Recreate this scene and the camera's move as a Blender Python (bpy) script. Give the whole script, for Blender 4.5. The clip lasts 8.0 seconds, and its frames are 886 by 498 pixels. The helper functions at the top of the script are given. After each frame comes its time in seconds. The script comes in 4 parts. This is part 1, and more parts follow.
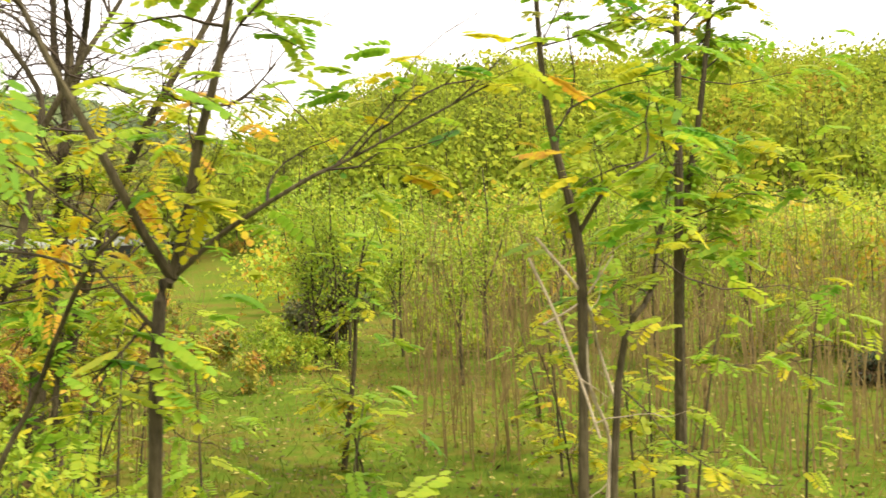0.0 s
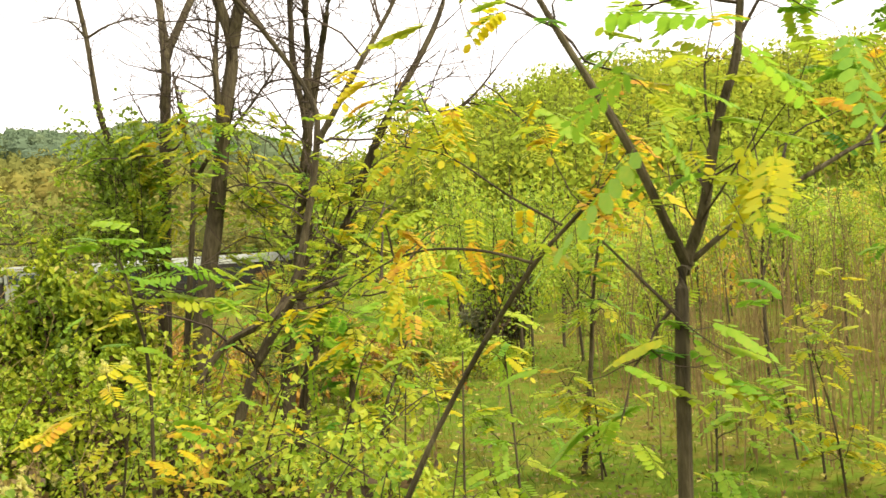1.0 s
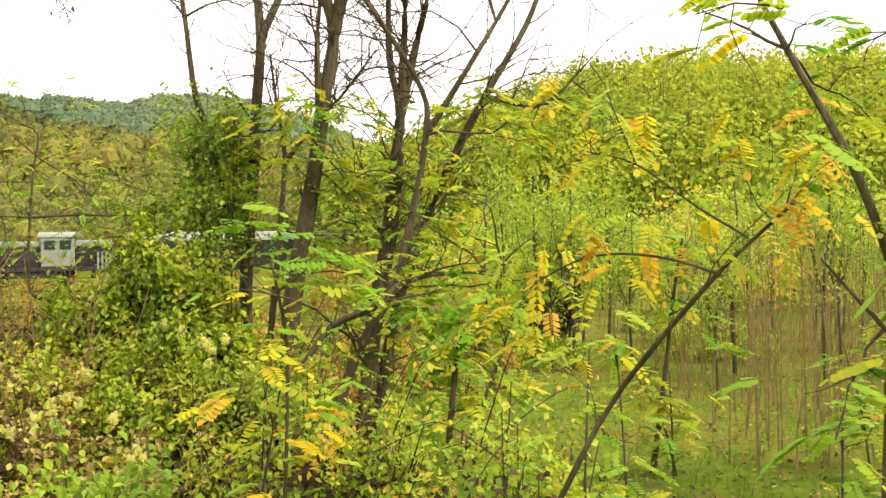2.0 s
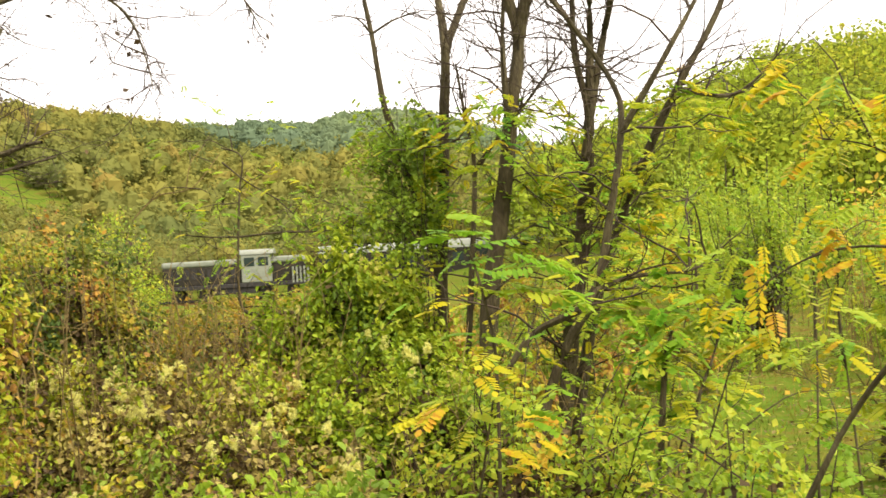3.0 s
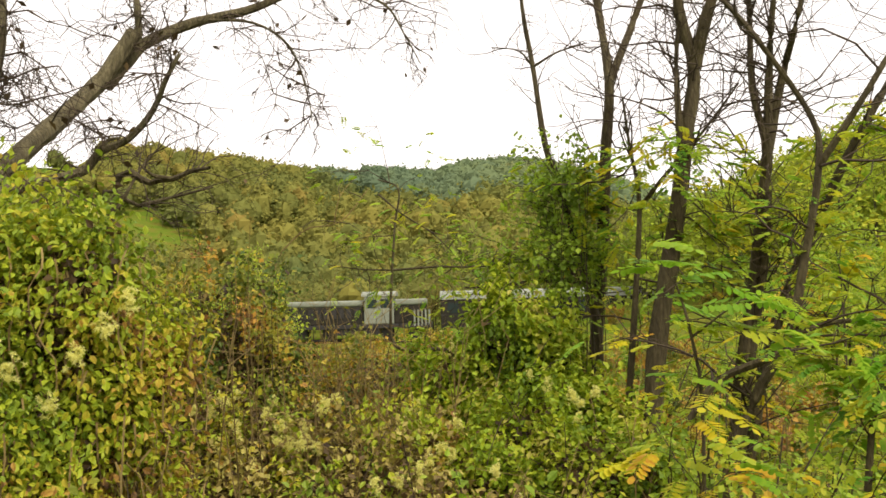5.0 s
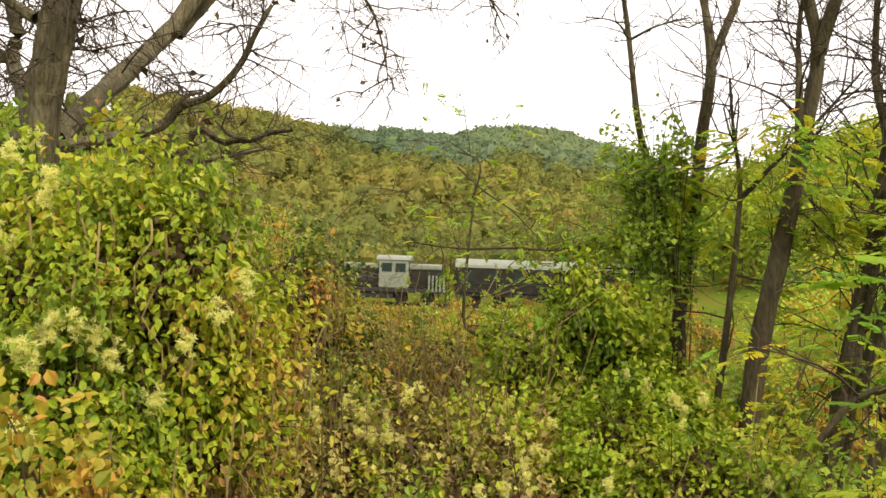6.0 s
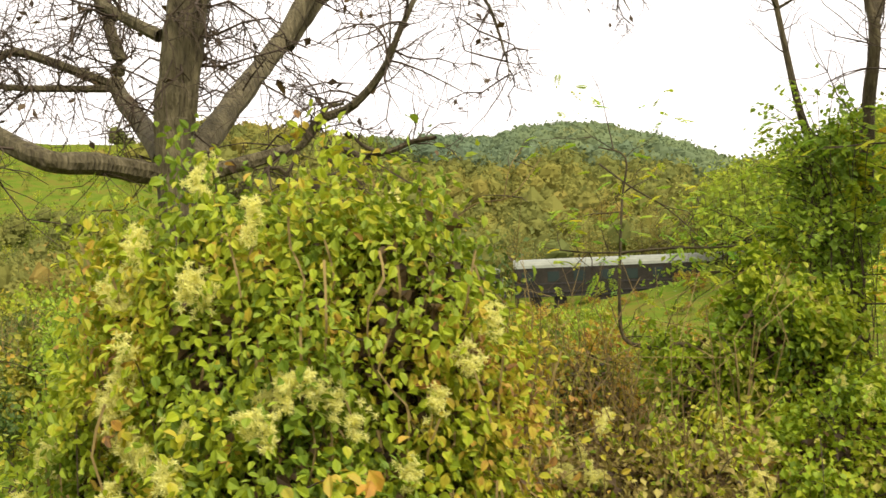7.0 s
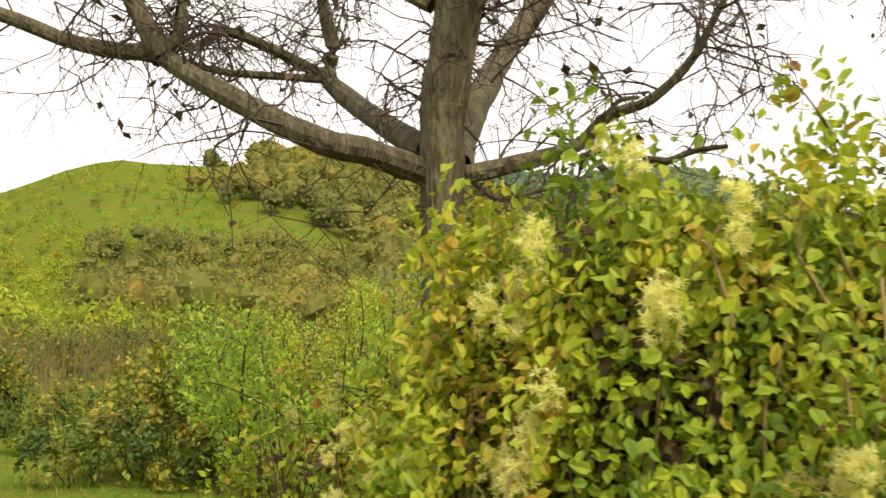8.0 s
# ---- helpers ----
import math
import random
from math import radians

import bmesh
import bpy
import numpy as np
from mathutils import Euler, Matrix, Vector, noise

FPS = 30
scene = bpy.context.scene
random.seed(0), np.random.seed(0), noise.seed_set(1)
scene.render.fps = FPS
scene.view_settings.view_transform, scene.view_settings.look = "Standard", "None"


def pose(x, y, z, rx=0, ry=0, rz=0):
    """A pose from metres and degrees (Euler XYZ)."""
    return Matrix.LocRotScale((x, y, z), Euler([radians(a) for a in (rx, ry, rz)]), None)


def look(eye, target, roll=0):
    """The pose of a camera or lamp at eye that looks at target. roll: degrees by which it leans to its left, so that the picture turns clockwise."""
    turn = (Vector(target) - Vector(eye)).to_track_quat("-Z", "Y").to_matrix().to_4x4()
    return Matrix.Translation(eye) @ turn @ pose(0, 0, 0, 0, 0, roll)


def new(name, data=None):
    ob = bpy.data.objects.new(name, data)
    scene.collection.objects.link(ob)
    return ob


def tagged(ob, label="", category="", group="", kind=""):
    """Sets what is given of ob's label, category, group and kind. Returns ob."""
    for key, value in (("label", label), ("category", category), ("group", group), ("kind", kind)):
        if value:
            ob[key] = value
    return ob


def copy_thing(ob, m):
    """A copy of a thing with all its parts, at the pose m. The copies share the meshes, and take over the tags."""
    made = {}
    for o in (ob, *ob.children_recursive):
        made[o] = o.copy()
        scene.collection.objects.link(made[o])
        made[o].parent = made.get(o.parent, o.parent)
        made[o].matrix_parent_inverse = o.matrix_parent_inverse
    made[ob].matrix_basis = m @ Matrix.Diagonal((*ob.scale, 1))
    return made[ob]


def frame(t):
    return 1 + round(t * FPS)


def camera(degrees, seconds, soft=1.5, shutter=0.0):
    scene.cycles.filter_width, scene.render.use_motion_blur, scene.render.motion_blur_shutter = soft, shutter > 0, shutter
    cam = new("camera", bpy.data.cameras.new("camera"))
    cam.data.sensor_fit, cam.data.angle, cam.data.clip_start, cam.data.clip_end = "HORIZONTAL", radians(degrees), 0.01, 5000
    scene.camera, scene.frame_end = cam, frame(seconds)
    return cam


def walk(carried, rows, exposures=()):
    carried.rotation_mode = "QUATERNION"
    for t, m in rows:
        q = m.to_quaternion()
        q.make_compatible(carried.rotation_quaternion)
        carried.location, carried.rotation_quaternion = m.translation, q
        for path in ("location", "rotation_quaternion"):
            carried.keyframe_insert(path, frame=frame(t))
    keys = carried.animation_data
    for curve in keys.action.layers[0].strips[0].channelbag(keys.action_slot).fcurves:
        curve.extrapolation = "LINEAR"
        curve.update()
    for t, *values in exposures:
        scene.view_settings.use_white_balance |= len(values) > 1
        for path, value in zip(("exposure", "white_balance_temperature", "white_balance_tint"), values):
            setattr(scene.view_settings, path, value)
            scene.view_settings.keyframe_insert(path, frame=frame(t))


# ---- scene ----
cam = camera(49.8, 8.0, soft=1.5, shutter=0.12)
walk(cam, [
    (0.0, pose(-0.439, 0.413, 2.150, 89.31, 1.79, 5.10)),
    (0.5, pose(-1.083, 0.390, 2.145, 90.11, 4.46, 10.20)),
    (1.0, pose(-1.546, 0.328, 2.140, 90.15, 3.78, 12.02)),
    (1.2, pose(-1.699, 0.301, 2.142, 89.69, 3.02, 12.46)),
    (2.3, look((-2.136, 0.077, 2.224), (-2.633, 2.014, 2.196), 0.2)),
    (2.5, look((-2.177, 0.119, 2.216), (-2.754, 2.033, 2.19), -0.4)),
    (3, look((-2.199, 0.156, 2.221), (-3.023, 1.978, 2.221), -3.4)),
    (3.5, look((-2.233, 0.206, 2.184), (-3.173, 1.97, 2.249), -4.8)),
    (4, look((-2.263, 0.249, 2.17), (-3.14, 2.044, 2.273), -3.8)),
    (4.5, look((-2.425, 0.261, 2.16), (-3.353, 2.028, 2.294), -3.1)),
    (5, look((-2.674, 0.27, 2.146), (-3.711, 1.977, 2.256), -1.4)),
    (5.2, look((-2.805, 0.272, 2.149), (-3.862, 1.968, 2.231), 0.2)),
    (6.3, look((-3.752, 0.447, 2.331), (-4.807, 2.146, 2.338), 1.8)),
    (6.5, look((-3.941, 0.469, 2.342), (-5.009, 2.16, 2.344), -0.4)),
    (7, look((-4.546, 0.565, 2.361), (-5.682, 2.21, 2.408), -2.4)),
    (7.5, look((-5.256, 0.652, 2.376), (-6.453, 2.253, 2.46), -2.2)),
    (8, look((-6.042, 0.722, 2.334), (-7.307, 2.266, 2.457), 1.0)),
], [(0.0, 1.5, 7050, 13), (2.5, 1.48, 7050, 13), (3.5, 1.35, 7050, 13), (5.0, 0.92, 7050, 13), (6.5, 1.1, 7050, 13), (7.0, 1.12, 7050, 13), (7.5, 0.93, 7050, 13), (8.0, 1.0, 7050, 13)])
SKY, SUN = 0.1, 1.8

# ---- world, sun, exposure ----
world = bpy.data.worlds.new("overcast_sky")
scene.world = world
world.use_nodes = True
wn, wl = world.node_tree.nodes, world.node_tree.links
wn.clear()
sky = wn.new("ShaderNodeTexSky")
sky.sky_type = "NISHITA"
sky.sun_disc = False
sky.sun_elevation, sky.sun_rotation = radians(50), radians(110)
sky.air_density, sky.dust_density, sky.ozone_density = 1.0, 4.0, 1.0
grey = wn.new("ShaderNodeHueSaturation")
grey.inputs["Saturation"].default_value = 0.08
cloud = wn.new("ShaderNodeMix")
cloud.data_type = "RGBA"
cloud.inputs[0].default_value = 0.55
cloud.inputs[7].default_value = (11.5, 11.3, 11.4, 1)
back = wn.new("ShaderNodeBackground")
back.inputs["Strength"].default_value = SKY
wout = wn.new("ShaderNodeOutputWorld")
wl.new(sky.outputs[0], grey.inputs["Color"])
wl.new(grey.outputs[0], cloud.inputs[6])
wl.new(cloud.outputs[2], back.inputs["Color"])
wl.new(back.outputs[0], wout.inputs["Surface"])
sun_data = bpy.data.lights.new("sun", "SUN")
sun_data.energy, sun_data.angle, sun_data.color = SUN, radians(14), (1.0, 0.95, 0.86)
sun = new("sun", sun_data)
sun.matrix_world = look((22, -8, 28), (0, 0, 0))


# ---- materials ----
def nodes_of(name):
    m = bpy.data.materials.new(name)
    m.use_nodes = True
    m.node_tree.nodes.clear()
    return m, m.node_tree.nodes, m.node_tree.links


def ramp(n, stops):
    r = n.new("ShaderNodeValToRGB")
    e = r.color_ramp.elements
    while len(e) < len(stops):
        e.new(0.5)
    for k, (p, c) in zip(e, stops):
        k.position, k.color = p, (*c, 1)
    return r


def leaf_mat(name, stops, through_light=0.4, rough=0.55, shine=0.25, grain=60):
    """Leaves: a tint for each leaf along a row of colours, mottled, thin enough to let light through."""
    m, n, l = nodes_of(name)
    tint = n.new("ShaderNodeAttribute")
    tint.attribute_name = "tint"
    noise_t = n.new("ShaderNodeTexNoise")
    noise_t.inputs["Scale"].default_value = grain
    geo = n.new("ShaderNodeNewGeometry")
    l.new(geo.outputs["Position"], noise_t.inputs["Vector"])
    add = n.new("ShaderNodeMath")
    add.operation = "MULTIPLY_ADD"
    add.inputs[1].default_value = 0.28
    l.new(noise_t.outputs["Fac"], add.inputs[0])
    l.new(tint.outputs["Fac"], add.inputs[2])
    off = n.new("ShaderNodeMath")
    off.operation = "SUBTRACT"
    off.inputs[1].default_value = 0.14
    l.new(add.outputs[0], off.inputs[0])
    r = ramp(n, stops)
    l.new(off.outputs[0], r.inputs[0])
    p = n.new("ShaderNodeBsdfPrincipled")
    p.inputs["Roughness"].default_value = rough
    p.inputs["Specular IOR Level"].default_value = shine
    t = n.new("ShaderNodeBsdfTranslucent")
    mix = n.new("ShaderNodeMixShader")
    mix.inputs[0].default_value = through_light
    o = n.new("ShaderNodeOutputMaterial")
    l.new(r.outputs[0], p.inputs["Base Color"])
    l.new(r.outputs[0], t.inputs["Color"])
    l.new(p.outputs[0], mix.inputs[1])
    l.new(t.outputs[0], mix.inputs[2])
    l.new(mix.outputs[0], o.inputs["Surface"])
    return m


def rough_mat(name, stops, scale, stretch=(1, 1, 1), rough=0.85, bump=0.4, metal=0.0, fine=6.0, dist=0.02, shine=0.25):
    """A solid surface: two scales of noise choose the colour and give the relief."""
    m, n, l = nodes_of(name)
    tc = n.new("ShaderNodeTexCoord")
    mp = n.new("ShaderNodeMapping")
    mp.inputs["Scale"].default_value = stretch
    l.new(tc.outputs["Object"], mp.inputs["Vector"])
    a, b = n.new("ShaderNodeTexNoise"), n.new("ShaderNodeTexNoise")
    for x, s, d in ((a, scale, 4), (b, scale * fine, 3)):
        x.inputs["Scale"].default_value, x.inputs["Detail"].default_value = s, d
        l.new(mp.outputs[0], x.inputs["Vector"])
    mx = n.new("ShaderNodeMix")
    mx.inputs[0].default_value = 0.45
    l.new(a.outputs["Fac"], mx.inputs[2])
    l.new(b.outputs["Fac"], mx.inputs[3])
    r = ramp(n, stops)
    l.new(mx.outputs[0], r.inputs[0])
    p = n.new("ShaderNodeBsdfPrincipled")
    p.inputs["Roughness"].default_value, p.inputs["Metallic"].default_value = rough, metal
    p.inputs["Specular IOR Level"].default_value = shine
    bp = n.new("ShaderNodeBump")
    bp.inputs["Strength"].default_value, bp.inputs["Distance"].default_value = bump, dist
    l.new(b.outputs["Fac"], bp.inputs["Height"])
    l.new(bp.outputs[0], p.inputs["Normal"])
    l.new(r.outputs[0], p.inputs["Base Color"])
    o = n.new("ShaderNodeOutputMaterial")
    l.new(p.outputs[0], o.inputs["Surface"])
    return m


BARK = rough_mat("robinia_bark", [(0.3, (0.02, 0.015, 0.007)), (0.5, (0.055, 0.043, 0.019)), (0.72, (0.11, 0.092, 0.045))], 9, (1, 1, 0.25), bump=0.9)
BARK_MOSS = rough_mat("walnut_bark", [(0.3, (0.03, 0.023, 0.011)), (0.48, (0.075, 0.063, 0.03)), (0.6, (0.13, 0.11, 0.058)), (0.75, (0.11, 0.115, 0.035))], 8, (1, 1, 0.2), bump=1.0, dist=0.04)
TWIG = rough_mat("twig_bark", [(0.3, (0.022, 0.014, 0.008)), (0.7, (0.07, 0.05, 0.03))], 14, bump=0.3)
STRAW = rough_mat("dry_stalk", [(0.3, (0.09, 0.062, 0.022)), (0.7, (0.26, 0.19, 0.065))], 3, bump=0.3)
DEAD = rough_mat("bleached_wood", [(0.3, (0.28, 0.22, 0.14)), (0.7, (0.5, 0.42, 0.3))], 20, bump=0.3)
ROBINIA = leaf_mat("robinia_leaf", [(0.0, (0.08, 0.24, 0.02)), (0.3, (0.22, 0.39, 0.03)), (0.6, (0.39, 0.44, 0.035)), (0.85, (0.6, 0.5, 0.02)), (1.0, (0.5, 0.26, 0.03))], 0.55)
CLEMATIS = leaf_mat("clematis_leaf", [(0.0, (0.11, 0.18, 0.015)), (0.28, (0.21, 0.28, 0.02)), (0.52, (0.3, 0.36, 0.02)), (0.74, (0.42, 0.34, 0.035)), (0.9, (0.34, 0.18, 0.04)), (1.0, (0.14, 0.08, 0.04))], 0.35)
IVY = leaf_mat("ivy_leaf", [(0.0, (0.07, 0.125, 0.01)), (0.4, (0.19, 0.28, 0.014)), (0.75, (0.36, 0.41, 0.025)), (1.0, (0.42, 0.36, 0.09))], 0.35, 0.5, 0.2)
BRAMBLE = leaf_mat("bramble_leaf", [(0.0, (0.055, 0.1, 0.016)), (0.35, (0.16, 0.19, 0.02)), (0.65, (0.34, 0.29, 0.03)), (0.85, (0.42, 0.22, 0.03)), (1.0, (0.2, 0.09, 0.03))], 0.35)
# withered leaves; the dark end also serves as painted shade inside bushes
BROWN = leaf_mat("withered_and_inner_shade_leaf", [(0.0, (0.035, 0.022, 0.009)), (0.4, (0.11, 0.07, 0.025)), (0.7, (0.25, 0.2, 0.045)), (1.0, (0.4, 0.36, 0.09))], 0.25)
YELLOWING = leaf_mat("yellowing_leaf", [(0.0, (0.15, 0.24, 0.025)), (0.4, (0.29, 0.41, 0.03)), (0.75, (0.45, 0.45, 0.04)), (1.0, (0.5, 0.3, 0.03))], 0.45)
FUR_GREEN = leaf_mat("dull_shrub_leaf", [(0.0, (0.05, 0.07, 0.03)), (0.6, (0.12, 0.135, 0.055)), (1.0, (0.2, 0.19, 0.08))], 0.2)
WOODS = leaf_mat("hill_wood_leaf", [(0.0, (0.13, 0.15, 0.03)), (0.4, (0.26, 0.34, 0.035)), (0.75, (0.36, 0.38, 0.04)), (1.0, (0.28, 0.19, 0.03))], 0.4, 0.9, 0.0, 0.2)
FAR_WOODS = leaf_mat("distant_wood_leaf", [(0.0, (0.115, 0.14, 0.045)), (0.45, (0.16, 0.17, 0.045)), (0.75, (0.23, 0.215, 0.05)), (1.0, (0.25, 0.19, 0.05))], 0.35, 1.0, 0.0, 0.03)
# distance haze is mixed into this leaf colour: paler and bluer
HAZE_TINTED_WOODS = leaf_mat("haze_tinted_wood_leaf", [(0.0, (0.12, 0.17, 0.1)), (0.6, (0.165, 0.21, 0.095)), (1.0, (0.22, 0.22, 0.085))], 0.35, 1.0, 0.0, 0.03)
GRASS = leaf_mat("grass_blade", [(0.0, (0.05, 0.09, 0.012)), (0.45, (0.13, 0.18, 0.015)), (0.8, (0.24, 0.21, 0.03)), (1.0, (0.25, 0.15, 0.05))], 0.35)
FLUFF = leaf_mat("seed_fluff", [(0.0, (0.72, 0.7, 0.2)), (1.0, (0.84, 0.82, 0.38))], 0.6, 1.0, 0.0)
SOIL = rough_mat("meadow_ground", [(0.3, (0.045, 0.08, 0.01)), (0.47, (0.085, 0.13, 0.015)), (0.57, (0.12, 0.115, 0.022)), (0.68, (0.11, 0.07, 0.02))], 0.35, bump=0.8, fine=14, dist=0.1, shine=0.0, rough=1.0)
PALE_PAINT = rough_mat("pale_grey_green_paint", [(0.3, (0.13, 0.145, 0.11)), (0.7, (0.23, 0.245, 0.19))], 1.2, (1, 1, 3), rough=0.5, bump=0.1)
TEAL_PAINT = rough_mat("faded_teal_paint", [(0.3, (0.06, 0.16, 0.14)), (0.7, (0.12, 0.26, 0.22))], 1.5, rough=0.5, bump=0.1)
RUST = rough_mat("rusty_wagon_steel", [(0.3, (0.014, 0.014, 0.011)), (0.6, (0.035, 0.031, 0.024)), (0.8, (0.08, 0.045, 0.022))], 1.4, rough=0.9, bump=0.3, shine=0.05)
STEEL = rough_mat("grimy_steel", [(0.3, (0.02, 0.019, 0.018)), (0.7, (0.06, 0.055, 0.05))], 3, rough=0.6, metal=0.5, bump=0.2)
GRAVEL = rough_mat("rust_stained_ballast", [(0.3, (0.06, 0.035, 0.015)), (0.6, (0.13, 0.075, 0.03)), (0.8, (0.18, 0.12, 0.06))], 3, bump=1.0, dist=0.08, shine=0.0)
m_, n_, l_ = nodes_of("window_glass")
g_ = n_.new("ShaderNodeBsdfPrincipled")
g_.inputs["Base Color"].default_value, g_.inputs["Roughness"].default_value = (0.02, 0.03, 0.03, 1), 0.06
o_ = n_.new("ShaderNodeOutputMaterial")
l_.new(g_.outputs[0], o_.inputs["Surface"])
GLASS = m_
rng = np.random.default_rng(11)


# ---- mesh helpers ----
class Acc:
    """Gathers points, faces and a tint for each point into one mesh."""

    def __init__(self):
        self.v, self.f, self.t, self.n = [], [], [], 0

    def add(self, v, f, t):
        self.v.append(np.asarray(v, float).reshape(-1, 3))
        self.f.append((np.asarray(f, int) + self.n).tolist())
        self.t.append(np.broadcast_to(np.asarray(t, float), (len(self.v[-1]),)))
        self.n += len(self.v[-1])

    def mesh(self, name, material):
        me = bpy.data.meshes.new(name)
        me.from_pydata(np.concatenate(self.v).tolist(), [], [q for part_f in self.f for q in part_f])
        at = me.attributes.new("tint", "FLOAT", "POINT")
        at.data.foreach_set("value", np.concatenate(self.t).astype(np.float32))
        me.materials.append(material)
        me.update()
        return me


def part(name, acc, material, parent, label="", kind=""):
    ob = new(name, acc.mesh(name, material))
    ob.parent = parent
    return tagged(ob, label, kind=kind)


def unit(v):
    return v / np.maximum(np.linalg.norm(v, axis=-1, keepdims=True), 1e-9)


def smooth_line(pts, per=4):
    """A line through the points, rounded (Catmull-Rom)."""
    p = np.asarray(pts, float)
    q = np.vstack([2 * p[0] - p[1], p, 2 * p[-1] - p[-2]])
    out = []
    for i in range(1, len(q) - 2):
        for k in range(per):
            u = k / per
            out.append(0.5 * (2 * q[i] + (q[i + 1] - q[i - 1]) * u + (2 * q[i - 1] - 5 * q[i] + 4 * q[i + 1] - q[i + 2]) * u * u
                              + (3 * q[i] - q[i - 1] - 3 * q[i + 1] + q[i + 2]) * u ** 3))
    return np.array(out + [p[-1]])


def tube(acc, line, r0, r1, sides=6, knots=0.0):
    """A tapered round branch along a line."""
    line = np.asarray(line, float)
    k = len(line)
    d = unit(np.gradient(line, axis=0))
    a = unit(np.cross(d, np.where(np.abs(d[:, 2:3]) > 0.9, (1.0, 0, 0), (0, 0, 1.0))))
    b = np.cross(d, a)
    r = np.linspace(r0, r1, k) * (1 + knots * rng.normal(0, 1, k))
    w = np.linspace(0, 2 * np.pi, sides, endpoint=False)
    lump = 1 + knots * rng.normal(0, 1, (k, sides))
    ring = line[:, None] + (r[:, None] * lump)[..., None] * (np.cos(w)[None, :, None] * a[:, None] + np.sin(w)[None, :, None] * b[:, None])
    f = [(i * sides + j, i * sides + (j + 1) % sides, (i + 1) * sides + (j + 1) % sides, (i + 1) * sides + j) for i in range(k - 1) for j in range(sides)]
    acc.add(ring.reshape(-1, 3), f, rng.random())


def frames_for(direction, up_pull=1.0, normal=None):
    """For each direction a side and a normal that mostly looks up."""
    d = unit(direction)
    ref = (np.array((0, 0, 1.0)) * up_pull if normal is None else normal) + rng.normal(0, 0.45 if normal is None else 0.12, d.shape)
    s = unit(np.cross(d, ref))
    return d, s, np.cross(s, d)


def leaves(acc, pos, direction, size, tint, width=0.6, fold=0.25, up_pull=1.0, oval=False, normal=None):
    """Single leaves: pointed ovals, folded along the midrib."""
    n = len(pos)
    d, s, u = frames_for(direction, up_pull, normal)
    L = (size * rng.uniform(0.65, 1.3, n))[:, None]
    w = L * width * 0.5 * rng.uniform(0.7, 1.2, (n, 1))
    if oval:
        v = np.stack([pos, pos + d * L * 0.28 + s * w * 0.85 + u * w * fold, pos + d * L * 0.66 + s * w * 0.8 + u * w * fold,
                      pos + d * L - u * L * 0.12, pos + d * L * 0.66 - s * w * 0.8 + u * w * fold, pos + d * L * 0.28 - s * w * 0.85 + u * w * fold], 1)
        base = np.arange(n)[:, None] * 6
        f = np.concatenate([base + [0, 1, 2, 3], base + [0, 3, 4, 5]])
        acc.add(v, f, np.repeat(tint, 6))
    else:
        v = np.stack([pos, pos + d * L * 0.45 + s * w + u * w * fold, pos + d * L, pos + d * L * 0.45 - s * w + u * w * fold], 1)
        acc.add(v, np.arange(n)[:, None] * 4 + [0, 1, 2, 3], np.repeat(tint, 4))


def pinnate(acc, pos, direction, length, tint, pairs=7, droop=0.3, plump=0.62):
    """Feathered leaves: a thin midrib that bends down, with pairs of oval leaflets and one at its tip."""
    n = len(pos)
    d, s, u = frames_for(direction, 2.2)
    L = (length * rng.uniform(0.75, 1.2, n))[:, None]
    hang = droop * rng.uniform(0.3, 1.6, n)[:, None]
    rib = []
    for k in range(pairs + 1):
        q = 0.18 + 0.8 * k / pairs
        c = pos + d * L * q - np.array((0, 0, 1.0)) * L * hang * q * q
        along = unit(d - np.array((0, 0, 1.0)) * hang * 2 * q)
        ll = L * (0.30 - 0.1 * abs(q - 0.5))
        sides = (1, -1) if k < pairs else (0,)
        rib.append(c)
        for sg in sides:
            o = unit(s * sg + along * 0.35 - u * rng.uniform(0.0, 0.5, (n, 1))) if sg else along
            cross = unit(np.cross(o, u))
            w = ll * plump * 0.5
            st = c + s * sg * 0.003
            v = np.stack([st, st + o * ll * 0.3 + cross * w, st + o * ll * 0.75 + cross * w * 0.9, st + o * ll, st + o * ll * 0.75 - cross * w * 0.9, st + o * ll * 0.3 - cross * w], 1)
            acc.add(v, np.arange(n)[:, None] * 6 + np.arange(6), np.repeat(tint + rng.normal(0, 0.04, n), 6))
    a, b = pos, rib[-1]
    mid = rib[pairs // 2]
    v = np.stack([a - s * 0.0015, a + s * 0.0015, mid + s * 0.0012, b, mid - s * 0.0012], 1)
    acc.add(v, np.arange(n)[:, None] * 5 + np.arange(5), np.repeat(tint, 5))


